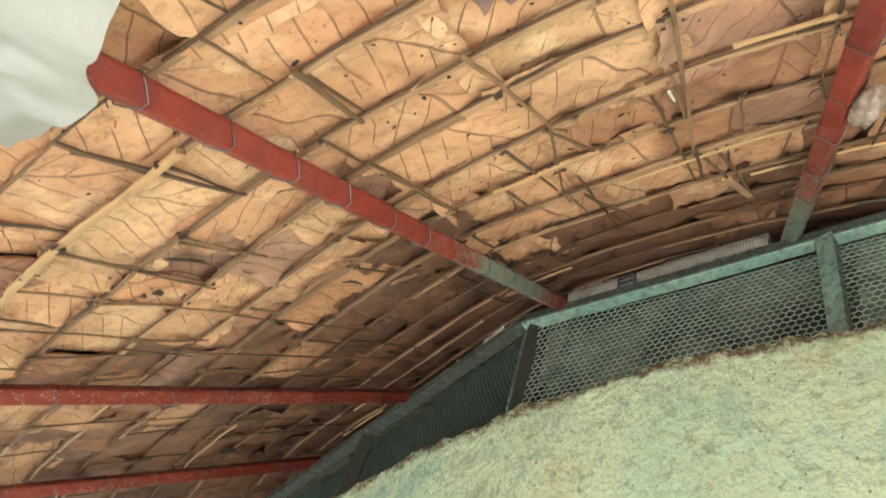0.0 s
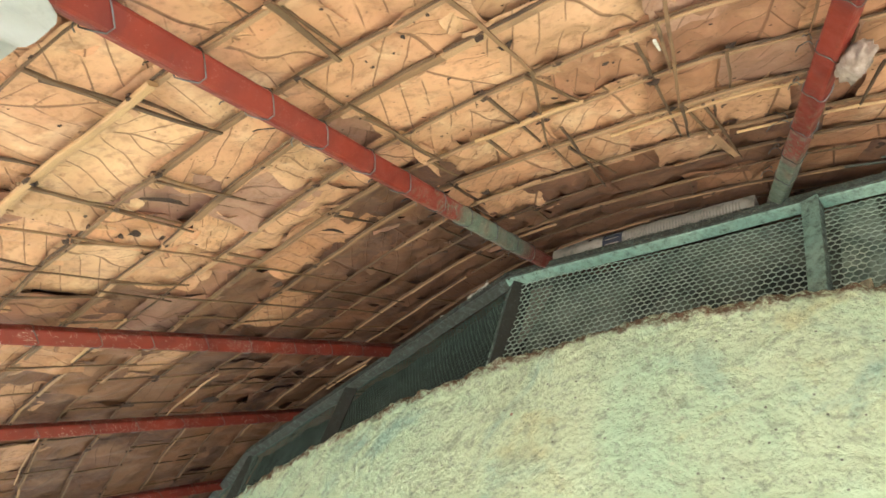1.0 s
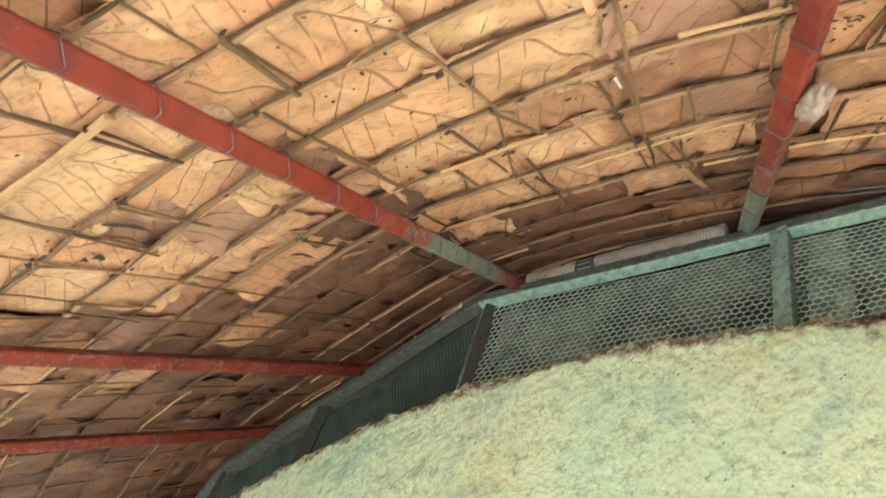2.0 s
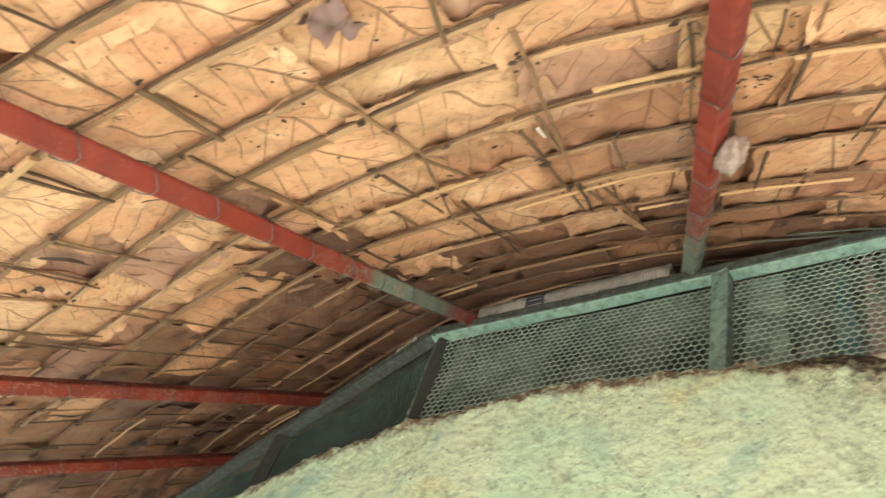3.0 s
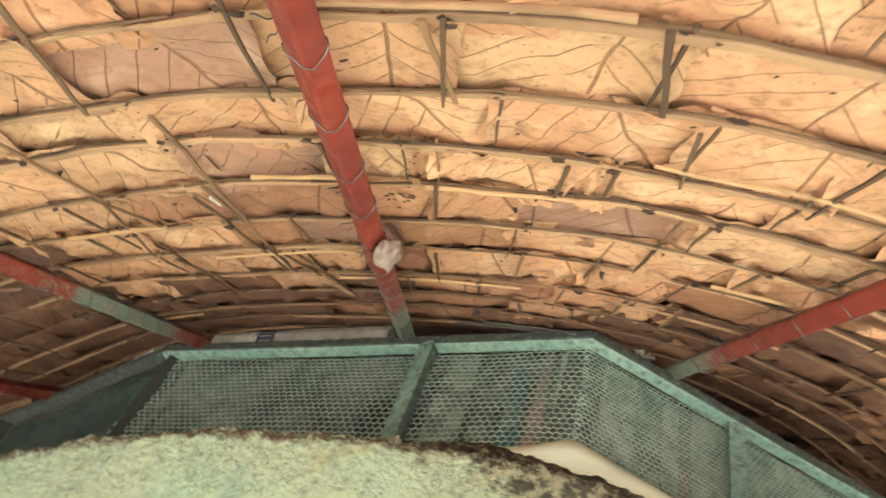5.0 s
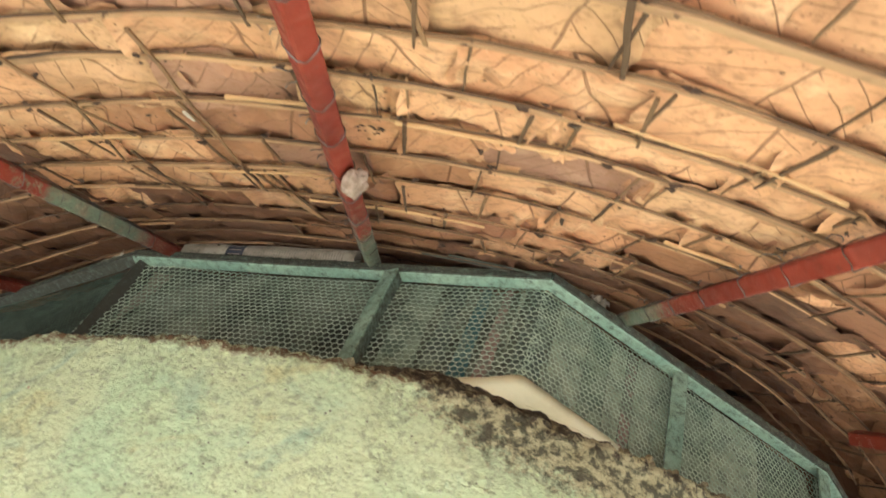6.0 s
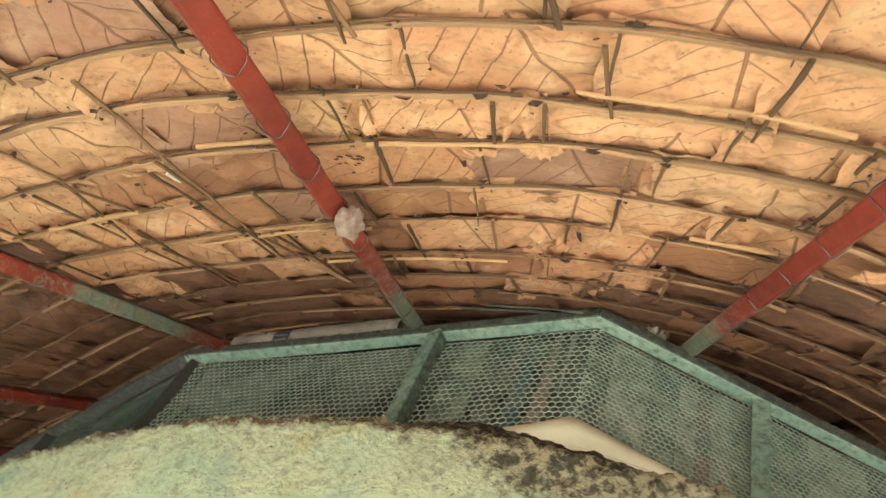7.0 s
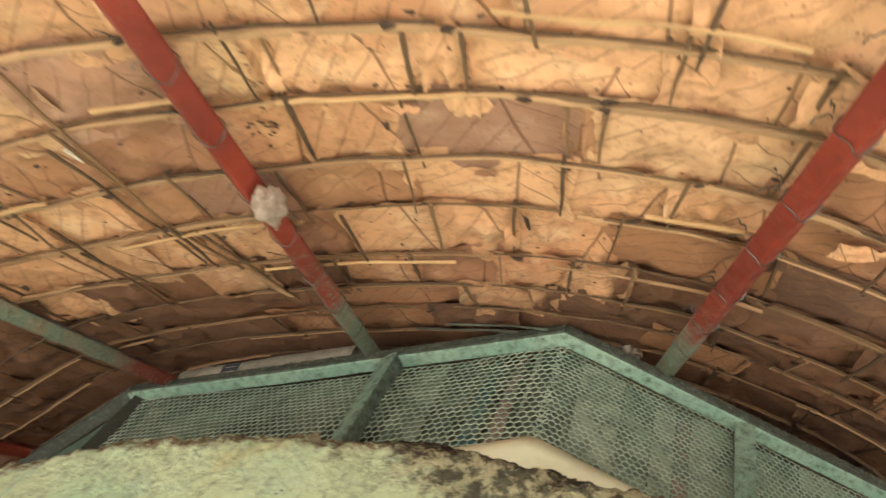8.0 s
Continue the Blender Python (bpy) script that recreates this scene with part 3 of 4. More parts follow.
        v, f, u = sweep(pts, (out.x, out.y, 0), left if x < 0 else flat_left)
        # left posts and right flanges use the darker copies to paint their shade
        post = add("post", mesh_of("post", v, f, POST_SHADED if x < 0 else POST, u))
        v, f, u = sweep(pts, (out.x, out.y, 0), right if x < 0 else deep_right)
        part("flange", mesh_of("flange", v, f, POST_DEEP_SHADE if x < 0 else POST_SHADED, u), post, "flange painted darker as the shaded side")


build_ring()

# ---------------------------------------------------------------- rafters
SIDE, H_RAFTER = 0.034, 0.028


def build_rafter(i, roll, green):
    top, low = roof_at(i, -0.015, H_RAFTER), roof_at(i, eave(i), H_RAFTER)
    n = 40
    raf = thing("rafter", "red-oxide painted square steel rafter bound with wire" if not green else "red square steel rafter with green paint brushed over one end", "rafter", "rafters under the thatch", at=tuple(top))
    bpy.context.view_layer.update()
    inv = raf.matrix_world.inverted()
    _, _, _, nrm = roof_frame(i, 0.8)
    pts = [top.lerp(low, k / n) for k in range(n + 1)]
    v, f, u = sweep(pts, tuple(nrm), box_profile(SIDE, SIDE, 0.005), roll)
    tube = part("tube", mesh_of("tube", v, f, RAFTER_PAINT.get(i, RAFTER_RED), u), raf)
    tube.matrix_parent_inverse = inv
    return raf, inv, nrm, top, (low - top).normalized()


def wire_loop(c, along, nrm, roll, r, tail):
    """One turn of wire round the tube, with a twisted tail."""
    d, side, up = ortho(along, nrm)
    prof = box_profile(SIDE + 0.006, SIDE + 0.006, 0.012)
    pts = []
    cr, sr = math.cos(roll), math.sin(roll)
    for x, y in prof:
        x, y = x * cr - y * sr, x * sr + y * cr
        pts.append(c + side * x + up * y + d * (0.010 * math.sin(5 * x / SIDE) + 0.006 * y / SIDE))
    loop = sweep(pts, tuple(d), ring_profile(r, 5), closed=True)
    pieces = [loop]
    for k in range(2):
        start = c + side * (SIDE * 0.62) + up * 0.004
        q = []
        for j in range(9):
            w = j / 8
            q.append(start + side * (0.004 + 0.022 * w * tail) + up * (0.004 + 0.01 * math.sin(3 * w + k)) + d * (0.05 * w * tail * (1 if k else -0.5) + 0.005 * math.sin(9 * w)))
        pieces.append(sweep(q, tuple(up), ring_profile(r, 5)))
    return join(pieces)


BATTEN_DROPS = [-0.19, -0.10, -0.015, 0.07, 0.148, 0.232, 0.322, 0.42, 0.508, 0.606, 0.69, 0.782, 0.868, 0.955, 1.045, 1.13, 1.22, 1.31, 1.40, 1.49, 1.58]
ROLLS = {1: 0.75, 2: 0.75, 3: 0.75, 4: 0.62, 5: 0.78, 6: 0.78, 7: 0.78}
rng = random.Random(4)
for i in range(1, 8):
    raf, inv, nrm, top, along = build_rafter(i, ROLLS[i], i in (4, 5, 6))
    for drop in BATTEN_DROPS[4:17]:
        s = at_drop(i, drop) - 0.03
        c = roof_at(i, s, H_RAFTER)
        v, f, u = wire_loop(c, along, tuple(nrm), ROLLS[i], 0.00095, rng.uniform(0.5, 1.5))
        w = part("wire_tie", mesh_of("wire_tie", v, f, WIRE, u, smooth=True), raf, "twisted galvanised binding wire")
        w.matrix_parent_inverse = inv

# ---------------------------------------------------------------- thatch: back, battens, sticks, leaves
roof = thing("thatch_roof", "conical roof of dry brown leaves held by split bamboo battens", "roof", at=(HUB.x, HUB.y, 4.9))
bpy.context.view_layer.update()
ROOF_INV = roof.matrix_world.inverted()


def roof_part(name, me, label=""):
    ob = part(name, me, roof, label)
    ob.matrix_parent_inverse = ROOF_INV
    return ob


def build_back():
    """The thick outer thatch over the leaves, and the far side of the cone."""
    us, ss = np.linspace(-2.0, 8.0, 75), np.linspace(0.0, 1.0, 40)
    apex = Vector((HUB.x, HUB.y, 4.75))
    verts, faces = [], []
    for h in (0.115, 0.26):
        for u in us:
            for s in ss:
                verts.append(wobble(roof_at(u, -1.0 + s * (eave(u) + 1.03), h), 5.0, 0.012))
    n, k = len(us), len(ss)
    for layer in (0, 1):
        o = layer * n * k
        for i in range(n - 1):
            for j in range(k - 1):
                q = (o + i * k + j, o + i * k + j + 1, o + (i + 1) * k + j + 1, o + (i + 1) * k + j)
                faces.append(q if layer else q[::-1])
    for i in range(n - 1):
        q, r = i * k + k - 1, (i + 1) * k + k - 1
        faces.append((q, r, n * k + r, n * k + q))
    verts.append(apex)
    top = len(verts) - 1
    for i in range(n - 1):
        faces.append((i * k, (i + 1) * k, top))
    # far side
    first, last = verts[0], verts[(n - 1) * k]
    lo0, lo1 = verts[k - 1], verts[n * k - 1]
    a0, a1 = math.atan2(lo1.y - HUB.y, lo1.x - HUB.x), math.atan2(lo0.y - HUB.y, lo0.x - HUB.x)
    if a1 < a0:
        a1 += 2 * math.pi
    r0, r1 = (Vector(lo1.xy) - HUB).length, (Vector(lo0.xy) - HUB).length
    o = len(verts)
    m = 40
    for i in range(m + 1):
        w = i / m
        a, r = a0 + (a1 - a0) * w, r0 + (r1 - r0) * w
        verts.append(Vector((HUB.x + r * math.cos(a), HUB.y + r * math.sin(a), lo1.z + (lo0.z - lo1.z) * w)))
    for i in range(m):
        faces.append((o + i, o + i + 1, top))
    faces.append((top, (n - 1) * k, n * k - 1, o))
    faces.append((0, top, o + m, k - 1))
    roof_part("outer_thatch", mesh_of("outer_thatch", verts, faces, THATCH), "dark matted thatch above the leaves")


build_back()


# height of the battens below the ring at stations along the roof, course by course
STATIONS = (3.0, 3.5, 4.0, 4.5, 5.0, 5.5, 6.0)
COURSES = {4: (0.165, 0.165, 0.175, 0.148, 0.138, 0.125, 0.095), 5: (0.25, 0.25, 0.262, 0.228, 0.214, 0.205, 0.165), 6: (0.34, 0.343, 0.370, 0.317, 0.298, 0.291, 0.258),
           7: (0.435, 0.444, 0.468, 0.422, 0.400, 0.400, 0.363), 8: (0.535, 0.546, 0.560, 0.515, 0.491, 0.484, 0.447), 9: (0.620, 0.612, 0.642, 0.622, 0.588, 0.576, 0.541),
           10: (0.708, 0.709, 0.740, 0.724, 0.674, 0.645, 0.615), 11: (0.813, 0.813, 0.820, 0.790, 0.757, 0.742, 0.712), 12: (0.915, 0.917, 0.918, 0.884, 0.855, 0.833, 0.80)}


def batten_drop(u, k):
    v = min(max(u, 3.0), 6.0)
    off = float(np.interp(v, STATIONS, COURSES[min(max(k, 4), 12)])) - BATTEN_DROPS[min(max(k, 4), 12)]
    off += -0.17 * max(0.0, min(u, 7.0) - 6.0)
    return BATTEN_DROPS[k] + off + 0.004 * noise.noise(Vector((u * 1.3, k * 3.7, 0))) + 0.003 * noise.noise(Vector((u * 6.0, k * 2.1, 5)))


LEAF_H = 0.060
rng = random.Random(11)
LAST = len(BATTEN_DROPS) - 1
FAR = 3.3


def bare(u, k):
    """Courses left out where the newspaper fills the gap over the ring."""
    return k < 2 and 4.0 < u < 5.0


def strip(u0, u1, k, w, t, h, shift=0.0, material=BATTEN, name="batten"):
    steps = max(6, int((u1 - u0) * 14))
    pts, ups = [], []
    for i in range(steps + 1):
        u = u0 + (u1 - u0) * i / steps
        s = at_drop(u, batten_drop(u, k) + shift)
        p, level, hill, n = roof_frame(u, s)
        pts.append(p + n * (h + 0.003 * noise.noise(Vector((u * 5, k, shift * 50)))) + hill * (0.0035 * noise.noise(Vector((u * 17, k * 3.1, shift * 70))) + 0.004 * noise.noise(Vector((u * 6, k * 5.3, shift * 30 + 2)))))
        ups.append(tuple(n))
    taper = [1.0 + 0.45 * noise.noise(Vector((i * 0.4, k * 1.7, u0))) for i in range(steps + 1)]
    v, f, uv = sweep(pts, ups, box_profile(w, t, t * 0.3), taper=taper)
    return roof_part(name, mesh_of(name, v, f, material, uv))


for k in range(1, LAST + 1):
    u = -1.7 + rng.random() * 0.5
    while u < (7.4 if k < 17 else FAR):
        span = rng.uniform(0.28, 1.0)
        w = rng.uniform(0.0045, 0.0115) + (0.0025 if k > 9 else 0.0)
        v = min(u + span, 7.6)
        if bare(u, k) or bare(v, k):
            u += 0.25
            continue
        if rng.random() < (0.55 if k < 7 else 0.74):
            strip(u, v, k, w * (0.62 if k < 7 else 1.0), 0.0042, LEAF_H - 0.0045, 0.0, TWIG if rng.random() < (0.75 if k < 7 else 0.35 if u < 3.9 else 0.0) else BATTEN)
        # leaves fold over a stick here; the dark strip paints the fold's shadow line
        strip(u + rng.uniform(-0.05, 0.1), v + rng.uniform(-0.08, 0.06), k, 0.0033, 0.0042, LEAF_H - 0.0035, w * 0.37 + 0.0018, STICK, "fold_stick")
        if rng.random() < 0.14:
            a = u + span * rng.uniform(0.1, 0.4)
            strip(a, min(a + rng.uniform(0.2, 0.6), 7.6), k, w * 0.55, 0.006, LEAF_H - 0.009, rng.choice((-0.011, 0.016)), rng.choice((FRESH, BATTEN)))
        u += span - rng.uniform(0.0, 0.06)


# leaves: a handful of crumpled shapes, one course under each batten
def leaf_mesh(seed, crumple):
    r = random.Random(seed)
    w, h = 0.26, 0.130
    nu, nv = 16, 10
    ph = r.uniform(0, 50)
    verts, faces = [], []
    curl = r.uniform(-0.5, 1.0)
    for j in range(nv + 1):
        for i in range(nu + 1):
            a, b = 2 * i / nu - 1, 2 * j / nv - 1
            edge = 1 + 0.09 * noise.noise(Vector((ph, b * 1.8, a * 2.2))) + 0.055 * noise.noise(Vector((ph, b * 6, a * 7)))
            x = a * w / 2 * edge
            y = b * h / 2 * (1 + 0.07 * noise.noise(Vector((a * 3, ph, 0))) + 0.05 * noise.noise(Vector((a * 11, ph, b))))
            z = 0.006 * noise.noise(Vector((x * 9, y * 9, ph))) + crumple * (0.0072 * noise.noise(Vector((x * 24, y * 24, ph))) + 0.0022 * abs(noise.noise(Vector((x * 60, y * 40, ph)))))
            z -= 0.020 * max(abs(a) - 0.82, 0) * 5 * 0.5 * (curl if a > 0 else 0.5 - curl)
            z += 0.009 * (b * 0.5 + 0.5)
            verts.append((x, y, z))
    for j in range(nv):
        for i in range(nu):
            q = j * (nu + 1) + i
            faces.append((q, q + 1, q + nu + 2, q + nu + 1))
    return verts, faces


LEAF_SHAPES = [leaf_mesh(s, 0.5 + 0.20 * s) for s in range(16)]
LEAF_MESHES = [[mesh_of("leaf", v, f, m, smooth=True) for v, f in LEAF_SHAPES] for m in (LEAF, LEAF_BROWN, LEAF_GREY, LEAF_PALE, LEAF_SHADED)]
rng = random.Random(23)
far_leaves, dark_leaves, crumbs, bits = [], [], [], []
near = 0
# leaves that stand out: stretch of the course and kind (1 brown, 2 grey, 3 pale)
SPECIAL = {9: [(4.66, 4.96, 1), (5.15, 5.33, 0), (5.34, 5.61, 2), (5.61, 5.66, 1), (5.66, 5.97, 3), (4.08, 4.45, 0)], 8: [(5.05, 5.32, 1), (4.22, 4.63, 0), (5.32, 5.83, 0)], 7: [(5.14, 5.52, 0), (5.52, 5.74, 0), (4.35, 4.69, 0)], 6: [(5.26, 5.49, 1), (5.49, 5.80, 0)], 5: [(5.30, 5.52, 2)], 10: [(4.36, 4.66, 3), (4.675, 4.95, 2), (5.04, 5.95, 0)], 11: [(4.06, 4.34, 0), (4.36, 4.66, 3), (4.67, 4.94, 0), (5.04, 5.24, 0), (5.26, 5.54, 0), (5.55, 5.78, 0)], 12: [(3.48, 3.80, 3), (4.15, 4.57, 0), (4.59, 4.88, 2), (5.18, 5.44, 3), (5.46, 5.75, 0)], 13: [(5.0, 5.9, 0)]}
# where one leaf of a course ends and the next begins
SEAMS = {6: (4.02, 4.2, 4.4, 4.62, 4.80, 5.05, 5.26, 5.49, 5.66, 5.80), 7: (4.04, 4.35, 4.52, 4.69, 4.77, 4.95, 5.14, 5.35, 5.524, 5.74), 8: (4.06, 4.22, 4.35, 4.63, 4.80, 5.05, 5.32, 5.615, 5.83),
         9: (4.08, 4.30, 4.45, 4.665, 4.96, 5.15, 5.34, 5.61, 5.668, 5.97), 10: (4.075, 4.36, 4.675, 4.95, 5.09, 5.153, 5.374, 5.457, 5.755, 5.95), 11: (3.555, 3.70, 4.06, 4.345, 4.665, 4.95, 5.25, 5.545, 5.78),
         12: (3.57, 3.85, 4.147, 4.345, 4.58, 4.89, 5.17, 5.45, 5.76), 13: (3.61, 3.83, 4.10, 4.42)}
for k in range(1, LAST + 1):
    u = -1.8 + rng.random() * 0.2
    while u < (7.6 if k < 17 else FAR):
        mid_s = at_drop(u, BATTEN_DROPS[k])
        bay = (roof_at(u + 0.3, mid_s) - roof_at(u - 0.3, mid_s)).length / 0.6
        width = rng.uniform(0.13, 0.29)
        step = width / bay
        forced = None
        if bare(u, k) or bare(u + step, k):
            u += 0.1
            continue
        for u0, u1, kd in SPECIAL.get(k, ()):
            if abs(u - u0) < 0.03:
                step, forced = u1 - u, kd
        seams = [q for q in SEAMS.get(k, ()) if q > u + 0.01]
        on_seam = any(abs(q - u) < 0.011 for q in SEAMS.get(k, ()))
        if seams and u > SEAMS[k][0] - 0.35 and (on_seam or seams[0] - u < step * 1.4):
            step = seams[0] - u
            for u0, u1, kd in SPECIAL.get(k, ()):
                if u0 < u + step / 2 < u1:
                    forced = kd
        width = step * bay
        um = u + step / 2
        outer, inner = batten_drop(um, k), batten_drop(um, k - 1)
        rise = outer - inner + 0.034
        p, level, hill, n = roof_frame(um, at_drop(um, outer - rise / 2 + 0.004))
        run = roof_flat(um, at_drop(um, inner)) - roof_flat(um, at_drop(um, outer))
        ahead = roof_flat(um + 0.06, at_drop(um + 0.06, batten_drop(um + 0.06, k))) - roof_flat(um - 0.06, at_drop(um - 0.06, batten_drop(um - 0.06, k)))
        level = (ahead - n * ahead.dot(n)).normalized()
        hill = n.cross(level).normalized()
        slope_len = run.dot(hill) * rise / max(outer - inner, 0.02)
        rot = Matrix((level, hill, n)).transposed()
        lean = math.degrees(math.atan2(run.dot(level), run.dot(hill)))
        wild = 1.3 if k < 7 and not 4.0 < u < 5.95 else 1.2 if u < 4.0 or u > 5.95 else 0.9
        m = Matrix.Translation(p + n * (LEAF_H + rng.uniform(-0.001, 0.004) + 0.007 * (wild - 0.9))) @ rot.to_4x4() @ pose(0, 0, 0, rng.uniform(-2.5, 2.5) * wild, rng.uniform(-3, 3) * wild, rng.uniform(-4, 4) * wild)
        shear = Matrix.Identity(4)
        shear[0][1] = math.tan(radians(lean))
        m = m @ shear @ Matrix.Diagonal((width * 1.16 / 0.26, slope_len / 0.130, 1.0, 1.0))
        pick = rng.random()
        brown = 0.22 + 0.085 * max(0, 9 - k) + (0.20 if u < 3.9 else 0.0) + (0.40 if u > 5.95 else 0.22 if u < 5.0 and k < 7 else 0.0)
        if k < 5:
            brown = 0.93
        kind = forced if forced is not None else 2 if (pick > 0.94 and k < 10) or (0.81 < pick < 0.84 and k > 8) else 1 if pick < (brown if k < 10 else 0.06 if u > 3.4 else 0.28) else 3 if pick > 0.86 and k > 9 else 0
        # darkest leaves by the ring and at both ends paint the shade there
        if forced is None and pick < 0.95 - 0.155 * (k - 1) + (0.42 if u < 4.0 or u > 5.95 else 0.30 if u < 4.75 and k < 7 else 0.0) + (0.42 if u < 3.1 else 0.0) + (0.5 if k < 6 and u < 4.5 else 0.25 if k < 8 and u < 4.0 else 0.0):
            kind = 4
        shape = rng.randrange(6, 15) if k < 7 and not 4.0 < u < 5.95 else rng.randrange(2, 13) if u < 4.0 or u > 5.95 else rng.randrange(1, 11)
        if 2.6 < u < 6.6 and k < 15 and near < 300:
            near += 1
            ob = new("leaf", LEAF_MESHES[kind][shape])
            ob.parent, ob.matrix_parent_inverse, ob.matrix_basis = roof, ROOF_INV, Matrix.Identity(4)
            me = ob.data.copy()
            me.transform(shear @ Matrix.Diagonal((width * 1.16 / 0.26, slope_len / 0.130, 1.0, 1.0)))
            ob.data = me
            ob.matrix_basis = m @ (shear @ Matrix.Diagonal((width * 1.16 / 0.26, slope_len / 0.130, 1.0, 1.0))).inverted()
        else:
            v, f = LEAF_SHAPES[shape]
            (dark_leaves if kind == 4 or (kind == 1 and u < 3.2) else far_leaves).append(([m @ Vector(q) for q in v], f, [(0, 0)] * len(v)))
        # twig along the seam of two leaves
        if (on_seam and (u < 4.2 or u > 4.95 or rng.random() < 0.3)) or rng.random() < (0.15 if 4.0 < u < 5.95 and k < 13 else 0.75):
            over_out, over_in = rng.uniform(0.0, 0.016), rng.uniform(-0.01, 0.020)
            pts, ups = [], []
            drift = rng.uniform(-0.02, 0.045) * (0.3 if on_seam else 1.0)
            lift = rng.choice((-0.016, -0.009, -0.004))
            for j in range(7):
                w = j / 6
                uu = u + drift * w
                d = (batten_drop(uu, k) + over_out) * (1 - w) + (batten_drop(uu, k - 1) - over_in) * w
                q, _, _, nn = roof_frame(uu, at_drop(uu, d))
                pts.append(wobble(q + nn * (LEAF_H + lift * 0.7 + 0.004 * w), 14.0, 0.003))
                ups.append(tuple(nn))
            v, f, uv = sweep(pts, ups, box_profile(rng.uniform(0.0028, 0.0068), 0.0045, 0.001), taper=[1.0, 1.1, 0.85, 1.0, 0.8, 0.75, 0.5])
            roof_part("twig", mesh_of("twig", v, f, rng.choice((STICK, STICK, TWIG)), uv))
        # dark crumbs and torn leaf bits caught where twig and batten cross
        for _ in range(rng.choice((0, 1, 2, 3))):
            c, lv, hl, nn = roof_frame(u + rng.uniform(-0.03, 0.03), at_drop(u, batten_drop(u, k) + rng.uniform(0.0, 0.016)))
            c = c + nn * (LEAF_H - rng.uniform(0.002, 0.016))
            r = rng.uniform(0.003, 0.010)
            pts = [c + (lv * math.cos(a) * rng.uniform(0.5, 1.4) + hl * math.sin(a) * rng.uniform(0.3, 0.9)) * r + nn * rng.uniform(-0.4, 0.4) * r for a in (0.2, 1.3, 2.4, 3.4, 4.5, 5.5)]
            crumbs.append((pts + [c - nn * r * 0.4, c + nn * r * 0.3], [(i, (i + 1) % 6, 6) for i in range(6)] + [((i + 1) % 6, i, 7) for i in range(6)], [(0, 0)] * 8))
        # insect holes and tears, drawn as dark flakes on the leaf
        for _ in range(rng.choice((0, 1, 2, 3, 4, 7)) if 2.4 < u < 6.8 else 0):
            uu, w = u + step * rng.random(), rng.random()
            c, lv, hl, nn = roof_frame(uu, at_drop(uu, batten_drop(uu, k) * w + batten_drop(uu, k - 1) * (1 - w)))
            c = c + nn * (LEAF_H - 0.0045)
            a0, r = rng.uniform(0, 3), rng.uniform(0.0013, 0.0040) * (1.8 if rng.random() < 0.12 else 1.0)
            e1, e2 = lv * math.cos(a0) + hl * math.sin(a0), hl * math.cos(a0) - lv * math.sin(a0)
            fat = rng.uniform(0.35, 0.9)
            ring = [rng.uniform(0.75, 1.3) for _ in range(9)]
            pts = [c + (e1 * math.cos(i * 0.698) + e2 * math.sin(i * 0.698) * fat) * r * g for i, g in enumerate(ring)]
            crumbs.append((pts + [c - nn * 0.0004, c + nn * 0.0008], [(i, (i + 1) % 9, 9) for i in range(9)] + [((i + 1) % 9, i, 10) for i in range(9)], [(0, 0)] * 11))
        # torn, curled leaf edges hanging out of the course
        if rng.random() < 0.05 and 2.4 < u < 6.8:
            uu = u + step * rng.random()
            c, lv, hl, nn = roof_frame(uu, at_drop(uu, batten_drop(uu, k) - rng.uniform(0.004, 0.02)))
            a0 = rng.uniform(-0.5, 0.5)
            e1, e2 = lv * math.cos(a0) + hl * math.sin(a0), hl * math.cos(a0) - lv * math.sin(a0)
            bw, bh, cu = rng.uniform(0.03, 0.08), rng.uniform(0.005, 0.014), rng.uniform(0.002, 0.007)
            c = c + nn * (LEAF_H - 0.004)
            sd = rng.uniform(0, 90)
            pts = []
            for j in range(5):
                for i in range(9):
                    a, b = i / 4 - 1, j / 4
                    e = 1 + 0.35 * noise.noise(Vector((a * 2.3, b, sd)))
                    pts.append(c + e1 * a * bw * 0.5 * e + e2 * b * bh * e * (1 - 0.5 * a * a) - nn * (cu * b * b + 0.004 * noise.noise(Vector((a * 2, b * 2, sd + 5)))))
            (bits if k > 8 and u > 4.0 else dark_leaves).append((pts, [(j * 9 + i, j * 9 + i + 1, j * 9 + i + 10, j * 9 + i + 9) for j in range(4) for i in range(8)], [(0, 0)] * 45))
        u += step
v, f, _ = join(bits)
tagged(roof_part("leaf_scrap", mesh_of("leaf_scrap", v, f, LEAF_JOINED, smooth=True), "torn curled leaf edges hanging from the battens"), kind="stuff")
v, f, _ = join(far_leaves)
tagged(roof_part("leaf_mat", mesh_of("leaf_mat", v, f, LEAF_JOINED, smooth=True), "more dry leaves further along the roof"), kind="stuff")
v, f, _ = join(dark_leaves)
tagged(roof_part("leaf_mat", mesh_of("leaf_mat", v, f, LEAF_JOINED_SHADED, smooth=True), "dry leaves darkened to paint the shade above the ring"), kind="stuff")
